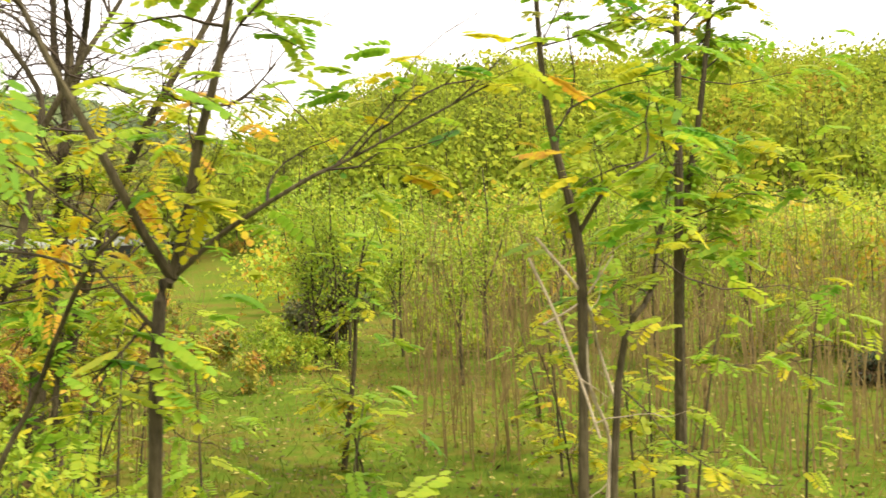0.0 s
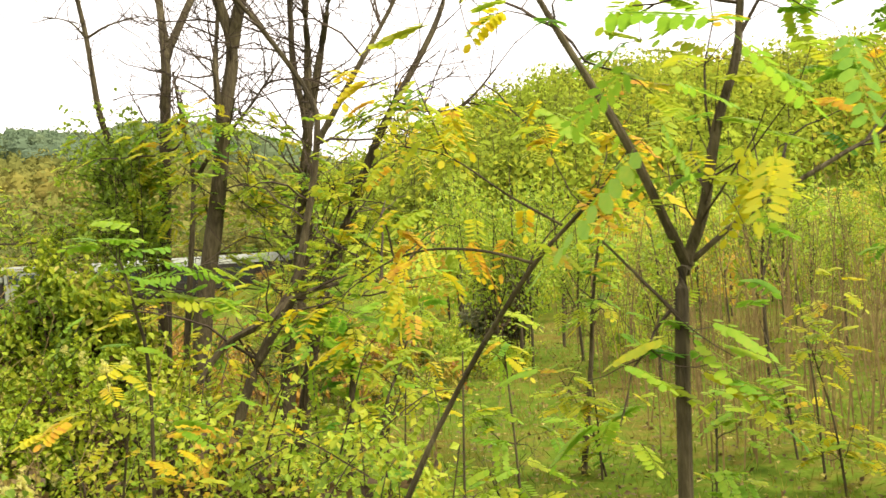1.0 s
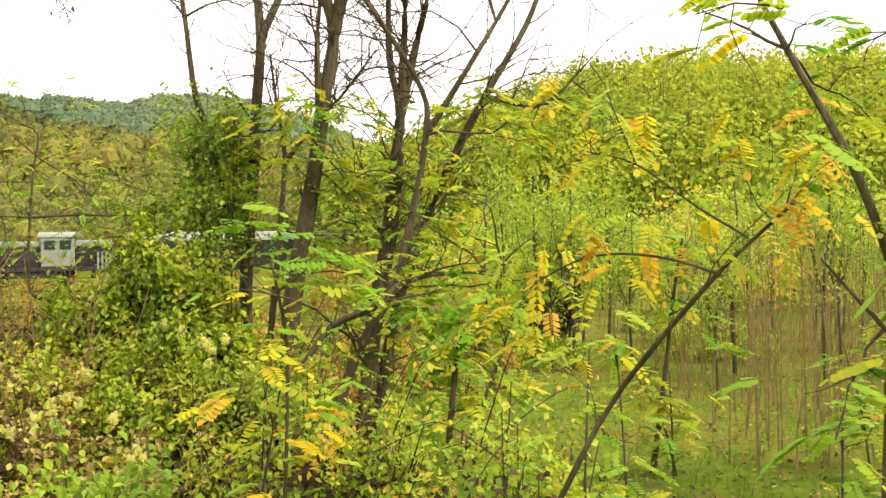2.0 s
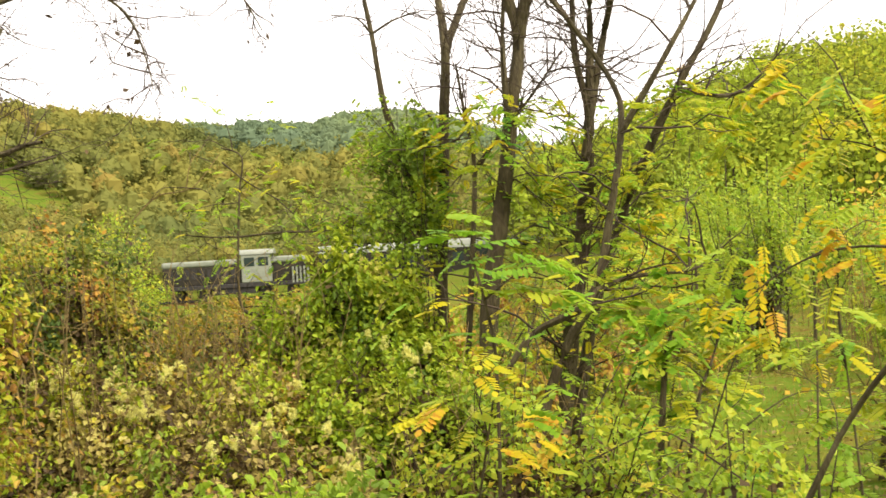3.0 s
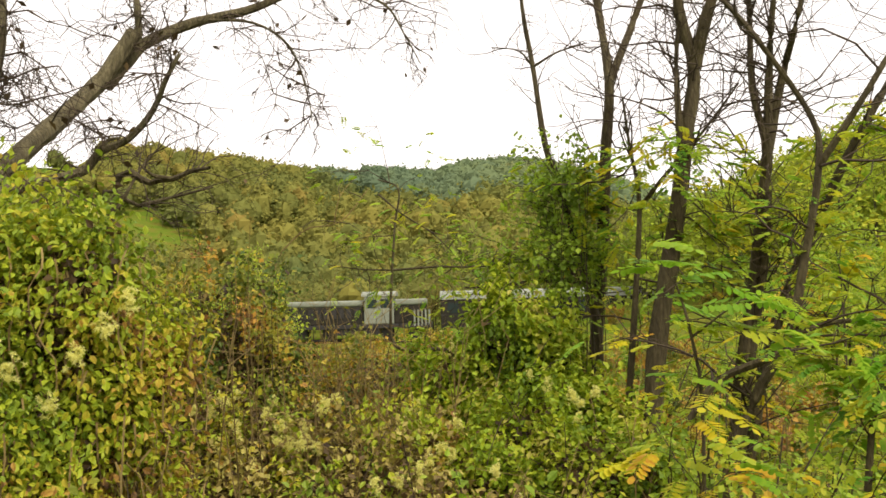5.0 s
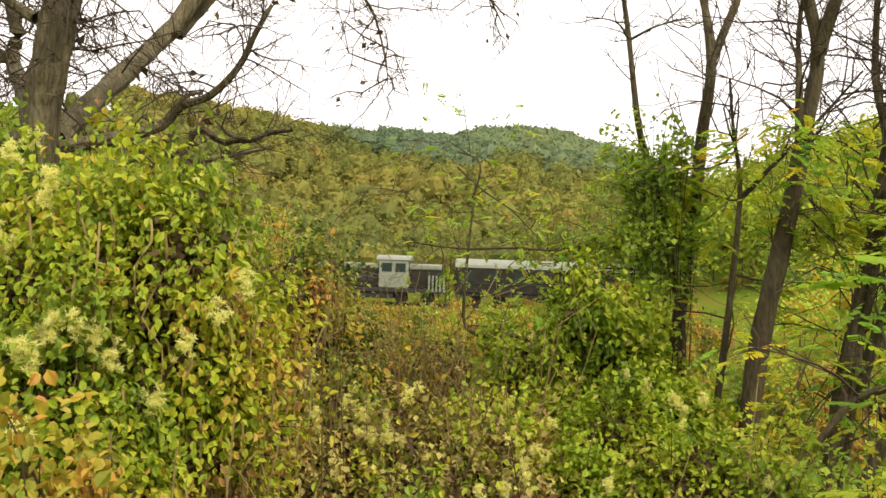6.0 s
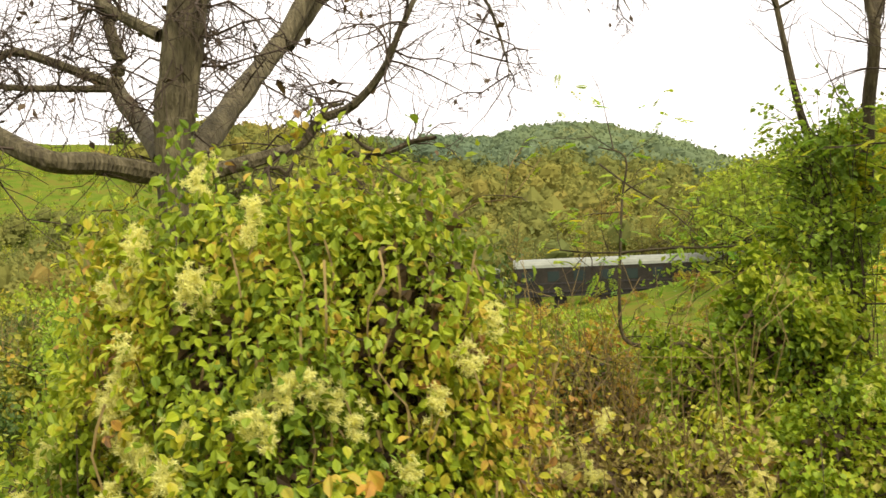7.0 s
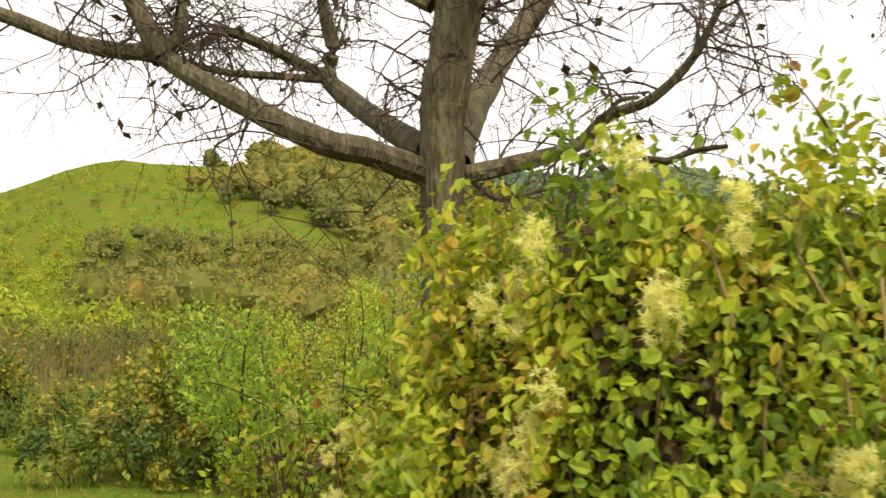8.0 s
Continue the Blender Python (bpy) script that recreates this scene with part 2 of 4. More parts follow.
def side_twigs(acc, line, count, length, radius, start=0.3, rise=0.35, wander=0.28, kids=3, sag=0.0):
    """Thin side branches off a line, with smaller ones off those. Returns the outer points and the way they point."""
    tips, ways = [], []
    k = len(line)
    run = unit(np.gradient(line, axis=0))
    for _ in range(count):
        i = int(rng.uniform(start, 1.0) * (k - 1))
        d = unit(run[i] * rng.uniform(0.1, 0.9) + rng.normal(0, 0.75, 3) + (0, 0, rise))
        L = length * rng.uniform(0.5, 1.3)
        pts = [line[i]]
        for step in range(5):
            d = unit(d + rng.normal(0, wander, 3) - (0, 0, sag * 0.2))
            pts.append(pts[-1] + d * L / 5)
        r = radius * rng.uniform(0.6, 1.2)
        tube(acc, pts, r, r * 0.35, 4)
        tips += pts[2:]
        ways += [d] * len(pts[2:])
        for _ in range(kids):
            j = rng.integers(1, 5)
            e = unit(d + rng.normal(0, 0.7, 3) + (0, 0, rise * 0.3 - sag * 0.4))
            q = [pts[j]]
            for step in range(4):
                e = unit(e + rng.normal(0, wander * 1.2, 3) - (0, 0, sag * 0.3))
                q.append(q[-1] + e * L * 0.13)
            tube(acc, q, r * 0.5, r * 0.22, 3)
            tips += q[1:]
            ways += [e] * 4
    return np.array(tips), np.array(ways)


def stem_lines(stems):
    return [(smooth_line(p), r0, r1) for p, r0, r1 in stems]


def tree(name, stems, bark, label, category="tree", twigs=(10, 0.8, 0.01), kids=3, rise=0.35, sag=0.0, start=0.35, leaf=None, twig_mat=None, wander=0.28, group=""):
    """A tree: a trunk, limbs, twigs and, where it has them, leaves. leaf: function(acc, tips, ways), material."""
    lines = stem_lines(stems)
    root = new(name)
    base = lines[0][0][0]
    root.location = (base[0], base[1], base[2])
    back_ = -base
    tagged(root, label, category, group)
    tw = Acc()
    tips, ways = [], []
    for i, (line, r0, r1) in enumerate(lines):
        a = Acc()
        tube(a, line + back_, r0, r1, 10 if r0 > 0.05 else 7, 0.035)
        part("trunk" if i == 0 else "limb", a, bark, root)
        span = min(1.0, float(np.linalg.norm(np.diff(line, axis=0), axis=1).sum()) / (1.4 * twigs[1]))
        n = max(2, int(twigs[0] * (1.0 if i == 0 else 0.7 * span)))
        t, w = side_twigs(tw, line + back_, n, twigs[1] * (0.35 + 0.65 * span), min(twigs[2], r0 * 0.7), start, rise, wander, kids, sag)
        tips.append(t)
        ways.append(w)
    part("branching", tw, twig_mat or TWIG, root, kind="stuff")
    tips, ways = np.concatenate(tips), np.concatenate(ways)
    if leaf:
        a = Acc()
        leaf[0](a, tips, ways)
        part("crown", a, leaf[1], root, kind="stuff")
    return root


def feathered(count, length=0.24, tint=(0.42, 0.2), droop=0.35, low=-9.0, high=99.0, pairs=7, spread=0.05):
    """Leaf function for trees with feathered leaves."""

    def fn(acc, tips, ways):
        ok = np.where((tips[:, 2] > low) & (tips[:, 2] < high))[0]
        if len(ok) < 25:
            ok = np.argsort(tips[:, 2])[: max(25, len(tips) // 3)]
        i = rng.choice(ok, count)
        p = tips[i] + rng.normal(0, spread, (count, 3))
        d = unit(ways[i] * (1, 1, 0.2) + rng.normal(0, 0.8, (count, 3)) * (1, 1, 0.25))
        pinnate(acc, p, d, length, np.clip(rng.normal(*tint, count), 0.02, 0.95), pairs, droop)

    return fn


def simple_leaves(count, size=0.06, tint=(0.5, 0.2), spread=0.1, low=-9.0, high=99.0):
    def fn(acc, tips, ways):
        ok = np.where((tips[:, 2] > low) & (tips[:, 2] < high))[0]
        if len(ok) < 25:
            ok = np.argsort(tips[:, 2])[: max(25, len(tips) // 3)]
        i = rng.choice(ok, count)
        p = tips[i] + rng.normal(0, spread, (count, 3))
        d = rng.normal(0, 1, (count, 3)) + (0, 0, -0.4)
        leaves(acc, p, d, size, np.clip(rng.normal(*tint, count), 0.02, 0.98))

    return fn


def mound(n, c, r, thick=0.45, rough_=0.26, freq=1.6, top=0.0):
    """n points in the outer layer of a lumpy dome, and the way out at each."""
    d = unit(rng.normal(0, 1, (n, 3)))
    d[:, 2] = np.where(d[:, 2] < -0.25, -d[:, 2], d[:, 2])
    r = np.asarray(r, float)
    lump = np.array([noise.noise(Vector((a * freq + c[0] * 3, b * freq + c[1] * 3, e * freq)))
                     + 0.5 * noise.noise(Vector((a * freq * 3.1 + c[1], b * freq * 3.1, e * freq * 3.1 + c[0])))
                     + 0.3 * noise.noise(Vector((a * freq * 8 + c[1], b * freq * 8, e * freq * 8 + c[0]))) for a, b, e in d])
    depth_ = 1 - thick * rng.random(n) ** 1.3
    depth_ *= np.where(rng.random(n) < 0.06, rng.uniform(1.0, 1.14, n), 1.0)
    p = np.asarray(c) + d * r * ((1 + rough_ * lump * 2) * depth_)[:, None]
    return p, unit(d / r)


def fluff(acc, pos, size, hairs=32):
    """Feathery seed heads: tufts of fine curved hairs."""
    n = len(pos)
    d = unit(rng.normal(0, 1, (n, hairs, 3)) + (0, 0, 0.15))
    s = unit(np.cross(d, rng.normal(0, 1, (n, hairs, 3))))
    L = size * rng.uniform(0.35, 0.85, (n, hairs, 1))
    c = pos[:, None, :]
    w = L * 0.1
    v = np.stack([c + 0 * d, c + d * L * 0.6 + s * w, c + d * L + s * L * 0.25, c + d * L * 0.55 - s * w], 2).reshape(-1, 3)
    acc.add(v, np.arange(n * hairs)[:, None] * 4 + np.arange(4), np.repeat(np.clip(rng.normal(0.5, 0.25, n * hairs), 0, 1), 4))


def bush(name, domes, leaf_n, size, material, tint, label, category="bush", stems=30, stem_mat=None, puffs=0, puff_size=0.03, oval=False, vines=0, group="", up_pull=0.7, shoots=60, shoot_len=1.0, spray=0.06, inner=0.3, green_top=0.0):
    """A bush: bare stems from the ground, foliage over one or more lumpy domes (centre, radii), seed heads and hanging vines where it has them."""
    root = new(name)
    c0 = np.array(domes[0][0], float)
    origin = np.array((c0[0], c0[1], 0.0))
    root.location = origin
    tagged(root, label, category, group)
    st, fo, dry = Acc(), Acc(), Acc()
    vol = np.array([np.prod(r) ** 0.67 for _, r in domes])
    tops, rim = [], []
    for (c, r), share in zip(domes, vol / vol.sum()):
        c = np.array(c, float) - origin
        n = int(leaf_n * share)
        # most leaves hang in sprays of one age, with gaps between them
        k = max(12, n // 85)
        heart, way_out = mound(k, c, r, 0.32, 0.26)
        pick = rng.integers(0, k, n)
        p = heart[pick] + rng.normal(0, 1, (n, 3)) * spray * 1.15 * (1, 1, 1.5) - (0, 0, spray * 0.8)
        out = unit(way_out[pick] + rng.normal(0, 0.25, (n, 3)))
        loose = int(n * 0.14)
        p[:loose], out[:loose] = mound(loose, c, r)
        age = np.clip(rng.normal(0, 1, k), -2, 2)[pick]
        age[:loose] *= 0.5
        rim.append(np.linalg.norm((p - c) / np.asarray(r), axis=1))
        p[:, 2] = np.maximum(p[:, 2], 0.02)
        d = out * 0.5 + rng.normal(0, 0.7, (n, 3)) + (0, 0, -0.8)
        # leaves come in sprays of one age: a tint for each spray
        patch = np.array([noise.noise(Vector(q * 2.3)) + 0.6 * noise.noise(Vector(q * 9)) for q in p])
        leaves(fo, p, d, size, np.clip(tint[0] + tint[1] * (1.0 * age + rng.normal(0, 0.4, n)) + 0.4 * patch - green_top * np.clip((p[:, 2] - c[2]) / r[2], -0.6, 1.0), 0.02, 0.98), 0.72, 0.3, oval=oval, normal=out + (0, 0, 0.5) + rng.normal(0, 0.55, (n, 3)))
        tops.append((p, out))
        for _ in range(int(stems * share) + 2):
            e = p[rng.integers(n)]
            foot = np.array((c[0] + (e[0] - c[0]) * 0.5, c[1] + (e[1] - c[1]) * 0.5, -0.02)) + rng.normal(0, 0.06, 3) * (1, 1, 0)
            mid = (foot + e) / 2 + rng.normal(0, 0.1, 3)
            tube(st, smooth_line([foot, mid, e], 3), 0.008, 0.0025, 4)
        # dark withered leaves added inside, their colour standing for shade in the gaps
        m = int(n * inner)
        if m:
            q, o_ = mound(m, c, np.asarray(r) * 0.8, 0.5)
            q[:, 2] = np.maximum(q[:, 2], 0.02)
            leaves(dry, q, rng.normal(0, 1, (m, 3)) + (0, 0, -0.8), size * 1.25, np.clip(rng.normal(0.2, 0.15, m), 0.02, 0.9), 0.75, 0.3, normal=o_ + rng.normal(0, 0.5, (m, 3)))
    # long shoots that stand out of the outline, leafy to the tip
    p = np.concatenate([a for a, _ in tops])
    out = np.concatenate([b for _, b in tops])
    for i in rng.choice(len(p), shoots):
        pp, oo = p[i], out[i]
        L = rng.uniform(0.25, 0.6) * shoot_len
        way_ = unit(oo * 0.8 + rng.normal(0, 0.5, 3) + (0, 0, 0.55))
        line = smooth_line([pp - way_ * 0.2, pp + way_ * L * 0.5, pp + way_ * L + (0, 0, -0.25 * L)], 4)
        tube(st, line, 0.005, 0.0015, 3)
        k = 16
        q = line[rng.integers(2, len(line), k)] + rng.normal(0, 0.02, (k, 3))
        leaves(fo, q, rng.normal(0, 1, (k, 3)) + (0, 0, -0.3), size, np.clip(rng.normal(tint[0] + 0.05, tint[1], k), 0.02, 0.98), 0.72, 0.3, up_pull, oval)
    part("branching", st, stem_mat or TWIG, root, kind="stuff")
    part("foliage", fo, material, root, kind="stuff")
    if inner:
        part("withered_foliage", dry, BROWN, root, "dark withered inner leaves added as shade in the gaps", "stuff")
    if vines:
        a = Acc()
        for i in rng.choice(len(p), vines):
            q = p[i] + out[i] * 0.05
            L = rng.uniform(0.3, 0.9)
            line = [q + np.array((0, 0, -L * k / 4)) + rng.normal(0, 0.025, 3) for k in range(5)]
            tube(a, smooth_line(line, 2), 0.0055, 0.0025, 3)
        part("hanging_vine", a, STRAW, root, "dry brown hanging vine stalks", "stuff")
    if puffs:
        a = Acc()
        edge = np.concatenate(rim)
        spot = np.array([noise.noise(Vector(v) * 1.5) for v in p])
        groups = rng.choice(np.where((edge > np.quantile(edge, 0.7)) & (edge < np.quantile(edge, 0.93)) & (out[:, 1] < 0.5) & (spot > -0.02))[0], puffs // 26)
        i = np.repeat(groups, 26)
        q = p[i] + out[i] * 0.05 + rng.normal(0, puff_size * 0.6, (len(i), 3)) * (1, 1, 1.5)
        fluff(a, q, puff_size)
        part("seed_fluff", a, FLUFF, root, "creamy feathery seed heads", "stuff")
    return root


# ---- ground: one sheet with the valley floor and the hills ----
NEAR_RIDGE = [(-180, 3.0), (-60, 6.0), (-35, 8.2), (-20, 8.8), (-12, 9.4), (-6, 9.7), (0, 9.9), (5, 9.7), (7.5, 9.1), (11, 7.9), (15, 6.3), (18.5, 5.2), (24, 3.2), (32, 1.0), (40, 0.0), (180, 0.0)]
FAR_RIDGE = [(-180, 4.0), (-20, 5.0), (10, 5.2), (18, 5.9), (20, 6.6), (22, 7.5), (24, 8.0), (26, 8.5), (28, 8.6), (30.5, 8.4), (32, 8.0), (34, 8.15), (36, 8.25), (38, 8.1), (41, 8.5), (43.4, 9.0), (47.5, 9.4), (50.3, 9.9), (52.5, 9.5), (55, 8.9), (57, 8.3), (59, 7.9), (61.5, 7.1), (64.4, 5.8), (72, 4.6), (90, 4.5), (180, 4.0)]


def interp(table, x):
    return np.interp(x, [a for a, _ in table], [b for _, b in table])


def ground_height(x, y):
    r = np.hypot(x, y)
    az = np.degrees(np.arctan2(-x, y))
    near_top = 118 * np.tan(np.radians(interp(NEAR_RIDGE, az))) - 3.0
    far_top = 390 * np.tan(np.radians(interp(FAR_RIDGE, az))) + 2 - 11.5 * np.clip((59 - az) / 6, 0, 1)

    def rise(lo, hi):
        u = np.clip((r - lo) / (hi - lo), 0, 1)
        return u * u * (3 - 2 * u)

    fall = 1 - np.clip((r - 118) / 160, 0, 1)
    h = np.maximum(near_top, 0) * rise(42, 118) * fall + np.maximum(far_top, 0) * rise(140, 390)
    dip = -1.0 * rise(14, 60)
    bump_ = 0.05 * np.sin(x * 1.7 + 2) * np.cos(y * 1.3) + 0.03 * np.sin(x * 4.1) * np.sin(y * 3.7 + 1)
    return h + dip + bump_ * np.minimum(1, r / 3)


def build_ground():
    radii = np.concatenate([np.linspace(0.0, 30, 60), np.geomspace(31, 430, 60), (600, 1200, 3000)])
    az = np.radians(np.linspace(0, 360, 241)[:-1])
    X = radii[:, None] * -np.sin(az)
    Y = radii[:, None] * np.cos(az)
    Z = ground_height(X, Y)
    a = Acc()
    m = len(az)
    f = [(i * m + j, i * m + (j + 1) % m, (i + 1) * m + (j + 1) % m, (i + 1) * m + j) for i in range(len(radii) - 1) for j in range(m)]
    a.add(np.stack([X, Y, Z], -1).reshape(-1, 3), f, 0.5)
    me = a.mesh("ground", SOIL)
    for poly in me.polygons:
        poly.use_smooth = True
    tagged(new("ground", me), "grassy valley floor with leaf litter rising into hills", "ground", kind="structure")


build_ground()


def polar(az, r):
    az = np.radians(az)
    return np.stack([-np.sin(az) * r, np.cos(az) * r], -1)


def woods(name, count, az_range, r_range, crown, card, cards, material, label, tint=(0.5, 0.22), keep=None, power=0.6, heart=(0.62, 0.92)):
    """A wood seen from afar: many crowns, each a loose heap of leaf sprays."""
    az = rng.uniform(*az_range, count)
    r = r_range[0] + (r_range[1] - r_range[0]) * rng.random(count) ** power
    if keep is not None:
        ok = keep(az, r)
        az, r = az[ok], r[ok]
        count = len(az)
    xy = polar(az, r)
    z = ground_height(xy[:, 0], xy[:, 1])
    h = crown * rng.uniform(0.75, 1.35, count)
    w = crown * rng.uniform(0.4, 0.68, count)
    d = unit(rng.normal(0, 1, (count, cards, 3)))
    rad = 0.55 + 0.45 * rng.random((count, cards, 1))
    c = np.stack([xy[:, 0], xy[:, 1], z + h * 0.55], -1)[:, None]
    p = c + d * rad * np.stack([w, w, h * 0.5], -1)[:, None]
    patch = np.array([noise.noise(Vector((x * 0.018, y * 0.018, 3.0))) for x, y in xy])
    t = np.clip((rng.normal(*tint, count) + 0.5 * patch)[:, None] + rng.normal(0, 0.03, (count, cards)), 0.02, 0.98)
    a = Acc()
    # a dense heart of inner foliage in each crown
    lat, lon = np.radians(np.linspace(-60, 80, 5)), np.radians(np.arange(0, 360, 60))
    sphere = np.array([(math.cos(b) * math.cos(q), math.cos(b) * math.sin(q), math.sin(b)) for b in lat for q in lon])
    core = c + sphere[None] * np.stack([w, w, h * 0.5], -1)[:, None] * rng.uniform(*heart, (count, len(sphere), 1))
    quad = np.array([(i * 6 + j, i * 6 + (j + 1) % 6, i * 6 + 6 + (j + 1) % 6, i * 6 + 6 + j) for i in range(4) for j in range(6)])
    a.add(core, (np.arange(count)[:, None, None] * 30 + quad).reshape(-1, 4), np.repeat(t[:, :1], 30, 1).ravel())
    leaves(a, p.reshape(-1, 3), rng.normal(0, 1, (count * cards, 3)), card, t.ravel(), 0.8, 0.1, normal=(d + (0, 0, 0.9)).reshape(-1, 3))
    st = Acc()
    for i in range(count):
        top = c[i, 0] + (0, 0, h[i] * 0.35)
        foot = np.array((xy[i, 0], xy[i, 1], z[i] - 0.1))
        tube(st, [foot, (foot + top) / 2 + rng.normal(0, 0.02 * crown, 3), top], 0.011 * crown, 0.003 * crown, 3)
    root = tagged(new(name), label, "woods", kind="stuff")
    part("timber", st, TWIG, root)
    part("canopy", a, material, root)


woods("hillside_wood", 1600, (-38, 26), (62, 122), 5.8, 0.45, 150, WOODS, "yellow-green deciduous wood covering the near hillside", (0.42, 0.22), lambda az, r: az < 21.5 + 0.5 * rng.normal(0, 1, len(az)), heart=(0.05, 0.15))
woods("distant_wood", 2700, (8, 78), (165, 395), 8.0, 1.15, 88, FAR_WOODS, "olive and brown wood on the distant slopes", (0.5, 0.14), lambda az, r: (rng.random(len(az)) < np.clip((51 + 3 * (r - 240) / 150 + 3 * np.sin(r * 0.05) - az) / 6, 0, 1)) & ((az > 37) | (r < 290)), power=0.62, heart=(0.5, 0.78))
woods("hazy_wood", 1500, (8, 40), (275, 398), 8.0, 1.2, 88, HAZE_TINTED_WOODS, "wood on the farthest ridge with blue-green haze put into its colour", (0.4, 0.12), lambda az, r: az < 36.5 + 3 * np.sin(r * 0.04), power=0.7)
woods("meadow_trees", 380, (53, 84), (70, 230), 3.2, 0.4, 120, WOODS, "scattered bushy trees on the green slope", (0.42, 0.25), heart=(0.2, 0.45), power=0.8)
woods("meadow_scrub", 1400, (52, 86), (60, 330), 2.4, 0.34, 60, WOODS, "rough yellow-green scrub over the meadow slope", (0.45, 0.25), heart=(0.1, 0.3), power=0.8)
woods("valley_wood", 760, (12, 61), (86, 225), 6.0, 0.55, 110, FAR_WOODS, "dull olive and brown trees behind the railway", (0.45, 0.16), heart=(0.3, 0.55))
woods("thicket_wood", 240, (-40, 17), (26, 60), 3.3, 0.2, 300, YELLOWING, "yellow-green young trees on the far side of the clearing", (0.42, 0.2), heart=(0.1, 0.3))


# ---- trees ----
SHOOT_A = [
    ([(-4.00, 4.53, -0.05), (-3.93, 4.54, 1.51), (-3.95, 4.48, 1.96), (-4.01, 4.47, 2.21)], 0.012, 0.005),
    ([(-3.95, 4.48, 1.96), (-3.77, 4.61, 2.11), (-3.59, 4.63, 2.17)], 0.006, 0.003),
]
ROBINIA_A = [
    ([(-6.46, 9.15, -0.05), (-6.34, 9.16, 1.51), (-6.13, 8.92, 2.66), (-6.06, 8.90, 3.51), (-5.96, 8.81, 4.20), (-6.17, 9.12, 5.02), (-6.20, 9.11, 5.74), (-6.11, 9.07, 6.95)], 0.075, 0.025),
    ([(-5.96, 8.81, 4.20), (-5.83, 9.30, 4.99), (-5.57, 9.29, 5.64), (-5.26, 9.27, 6.60)], 0.045, 0.015),
]
ROBINIA_B = [
    ([(-5.36, 7.79, -0.05), (-5.26, 7.80, 1.59), (-5.10, 7.86, 2.55), (-4.97, 7.87, 3.36), (-4.91, 7.99, 4.01), (-4.99, 7.91, 4.50), (-5.00, 7.88, 5.24), (-4.90, 8.06, 6.43)], 0.088, 0.025),
    ([(-4.91, 7.99, 4.01), (-4.76, 7.96, 4.47), (-4.56, 8.05, 5.08), (-4.31, 8.12, 6.07)], 0.06, 0.018),
    ([(-5.00, 7.88, 3.22), (-5.01, 7.85, 3.76), (-5.07, 8.08, 4.26), (-4.97, 8.08, 4.99)], 0.035, 0.012),
]
ROBINIA_C = [
    ([(-4.92, 8.48, -0.05), (-4.79, 8.51, 1.24), (-4.65, 8.63, 2.25), (-4.53, 8.57, 3.01), (-4.47, 8.55, 3.33), (-4.58, 8.58, 3.89), (-4.59, 8.62, 4.58), (-4.58, 8.60, 5.61)], 0.064, 0.018),
    ([(-4.47, 8.55, 3.33), (-4.44, 8.59, 4.02), (-4.35, 8.38, 4.47), (-4.23, 8.52, 5.49)], 0.045, 0.015),
    ([(-4.51, 8.58, 3.21), (-4.34, 8.65, 4.01), (-4.15, 8.42, 4.44), (-3.98, 8.52, 5.22)], 0.045, 0.015),
    ([(-4.92, 8.48, -0.05), (-4.73, 8.54, 1.29), (-4.56, 8.62, 2.35), (-4.47, 8.52, 3.00)], 0.048, 0.03),
]
ROBINIA_D = [
    ([(-4.39, 6.26, -0.05), (-4.32, 6.28, 0.93), (-4.14, 6.35, 1.49), (-3.96, 6.55, 1.88), (-3.85, 6.66, 2.41), (-3.76, 6.71, 2.95), (-3.80, 6.77, 3.28), (-4.07, 6.59, 3.78), (-4.28, 6.39, 4.10), (-4.51, 6.30, 4.56)], 0.042, 0.01),
    ([(-3.76, 6.71, 2.95), (-3.44, 6.66, 3.40), (-3.20, 6.80, 3.84), (-3.00, 6.82, 4.22)], 0.025, 0.01),
    ([(-4.50, 6.17, 1.37), (-4.32, 6.25, 1.62), (-3.99, 6.22, 1.77), (-3.90, 6.33, 1.89)], 0.02, 0.03),
    ([(-3.90, 6.33, 1.89), (-3.69, 6.58, 1.96), (-3.40, 6.63, 1.97), (-3.16, 6.75, 2.04)], 0.02, 0.008),
]
ROBINIA_E = [
    ([(-4.97, 8.91, -0.05), (-4.69, 9.01, 1.45), (-4.42, 9.09, 2.28), (-4.08, 9.00, 2.98), (-3.77, 9.03, 3.56), (-3.41, 9.28, 4.26), (-3.25, 9.48, 4.80), (-2.99, 9.33, 5.53)], 0.06, 0.016),
    ([(-3.77, 9.03, 3.56), (-3.41, 9.60, 3.52), (-3.16, 9.71, 3.65), (-2.89, 9.76, 3.93)], 0.025, 0.008),
]
ELDER = [
    ([(-6.24, 8.81, -0.05), (-6.15, 8.80, 1.65), (-6.26, 8.76, 2.39), (-6.45, 8.68, 3.21), (-6.51, 8.50, 3.63), (-6.65, 8.58, 4.40), (-6.72, 8.52, 5.01), (-6.71, 8.45, 5.74)], 0.05, 0.015),
    ([(-6.65, 8.58, 4.40), (-6.39, 8.57, 4.50), (-6.13, 8.70, 4.58)], 0.014, 0.005),
    ([(-6.65, 8.58, 4.40), (-6.71, 8.40, 4.53), (-7.02, 8.43, 4.62)], 0.012, 0.004),
    ([(-6.28, 9.13, 2.27), (-6.71, 8.85, 2.33), (-7.19, 8.58, 2.29)], 0.016, 0.006),
    ([(-6.33, 9.10, 2.46), (-6.90, 8.73, 2.52), (-7.24, 8.32, 2.48), (-7.47, 8.09, 2.49)], 0.016, 0.005),
]
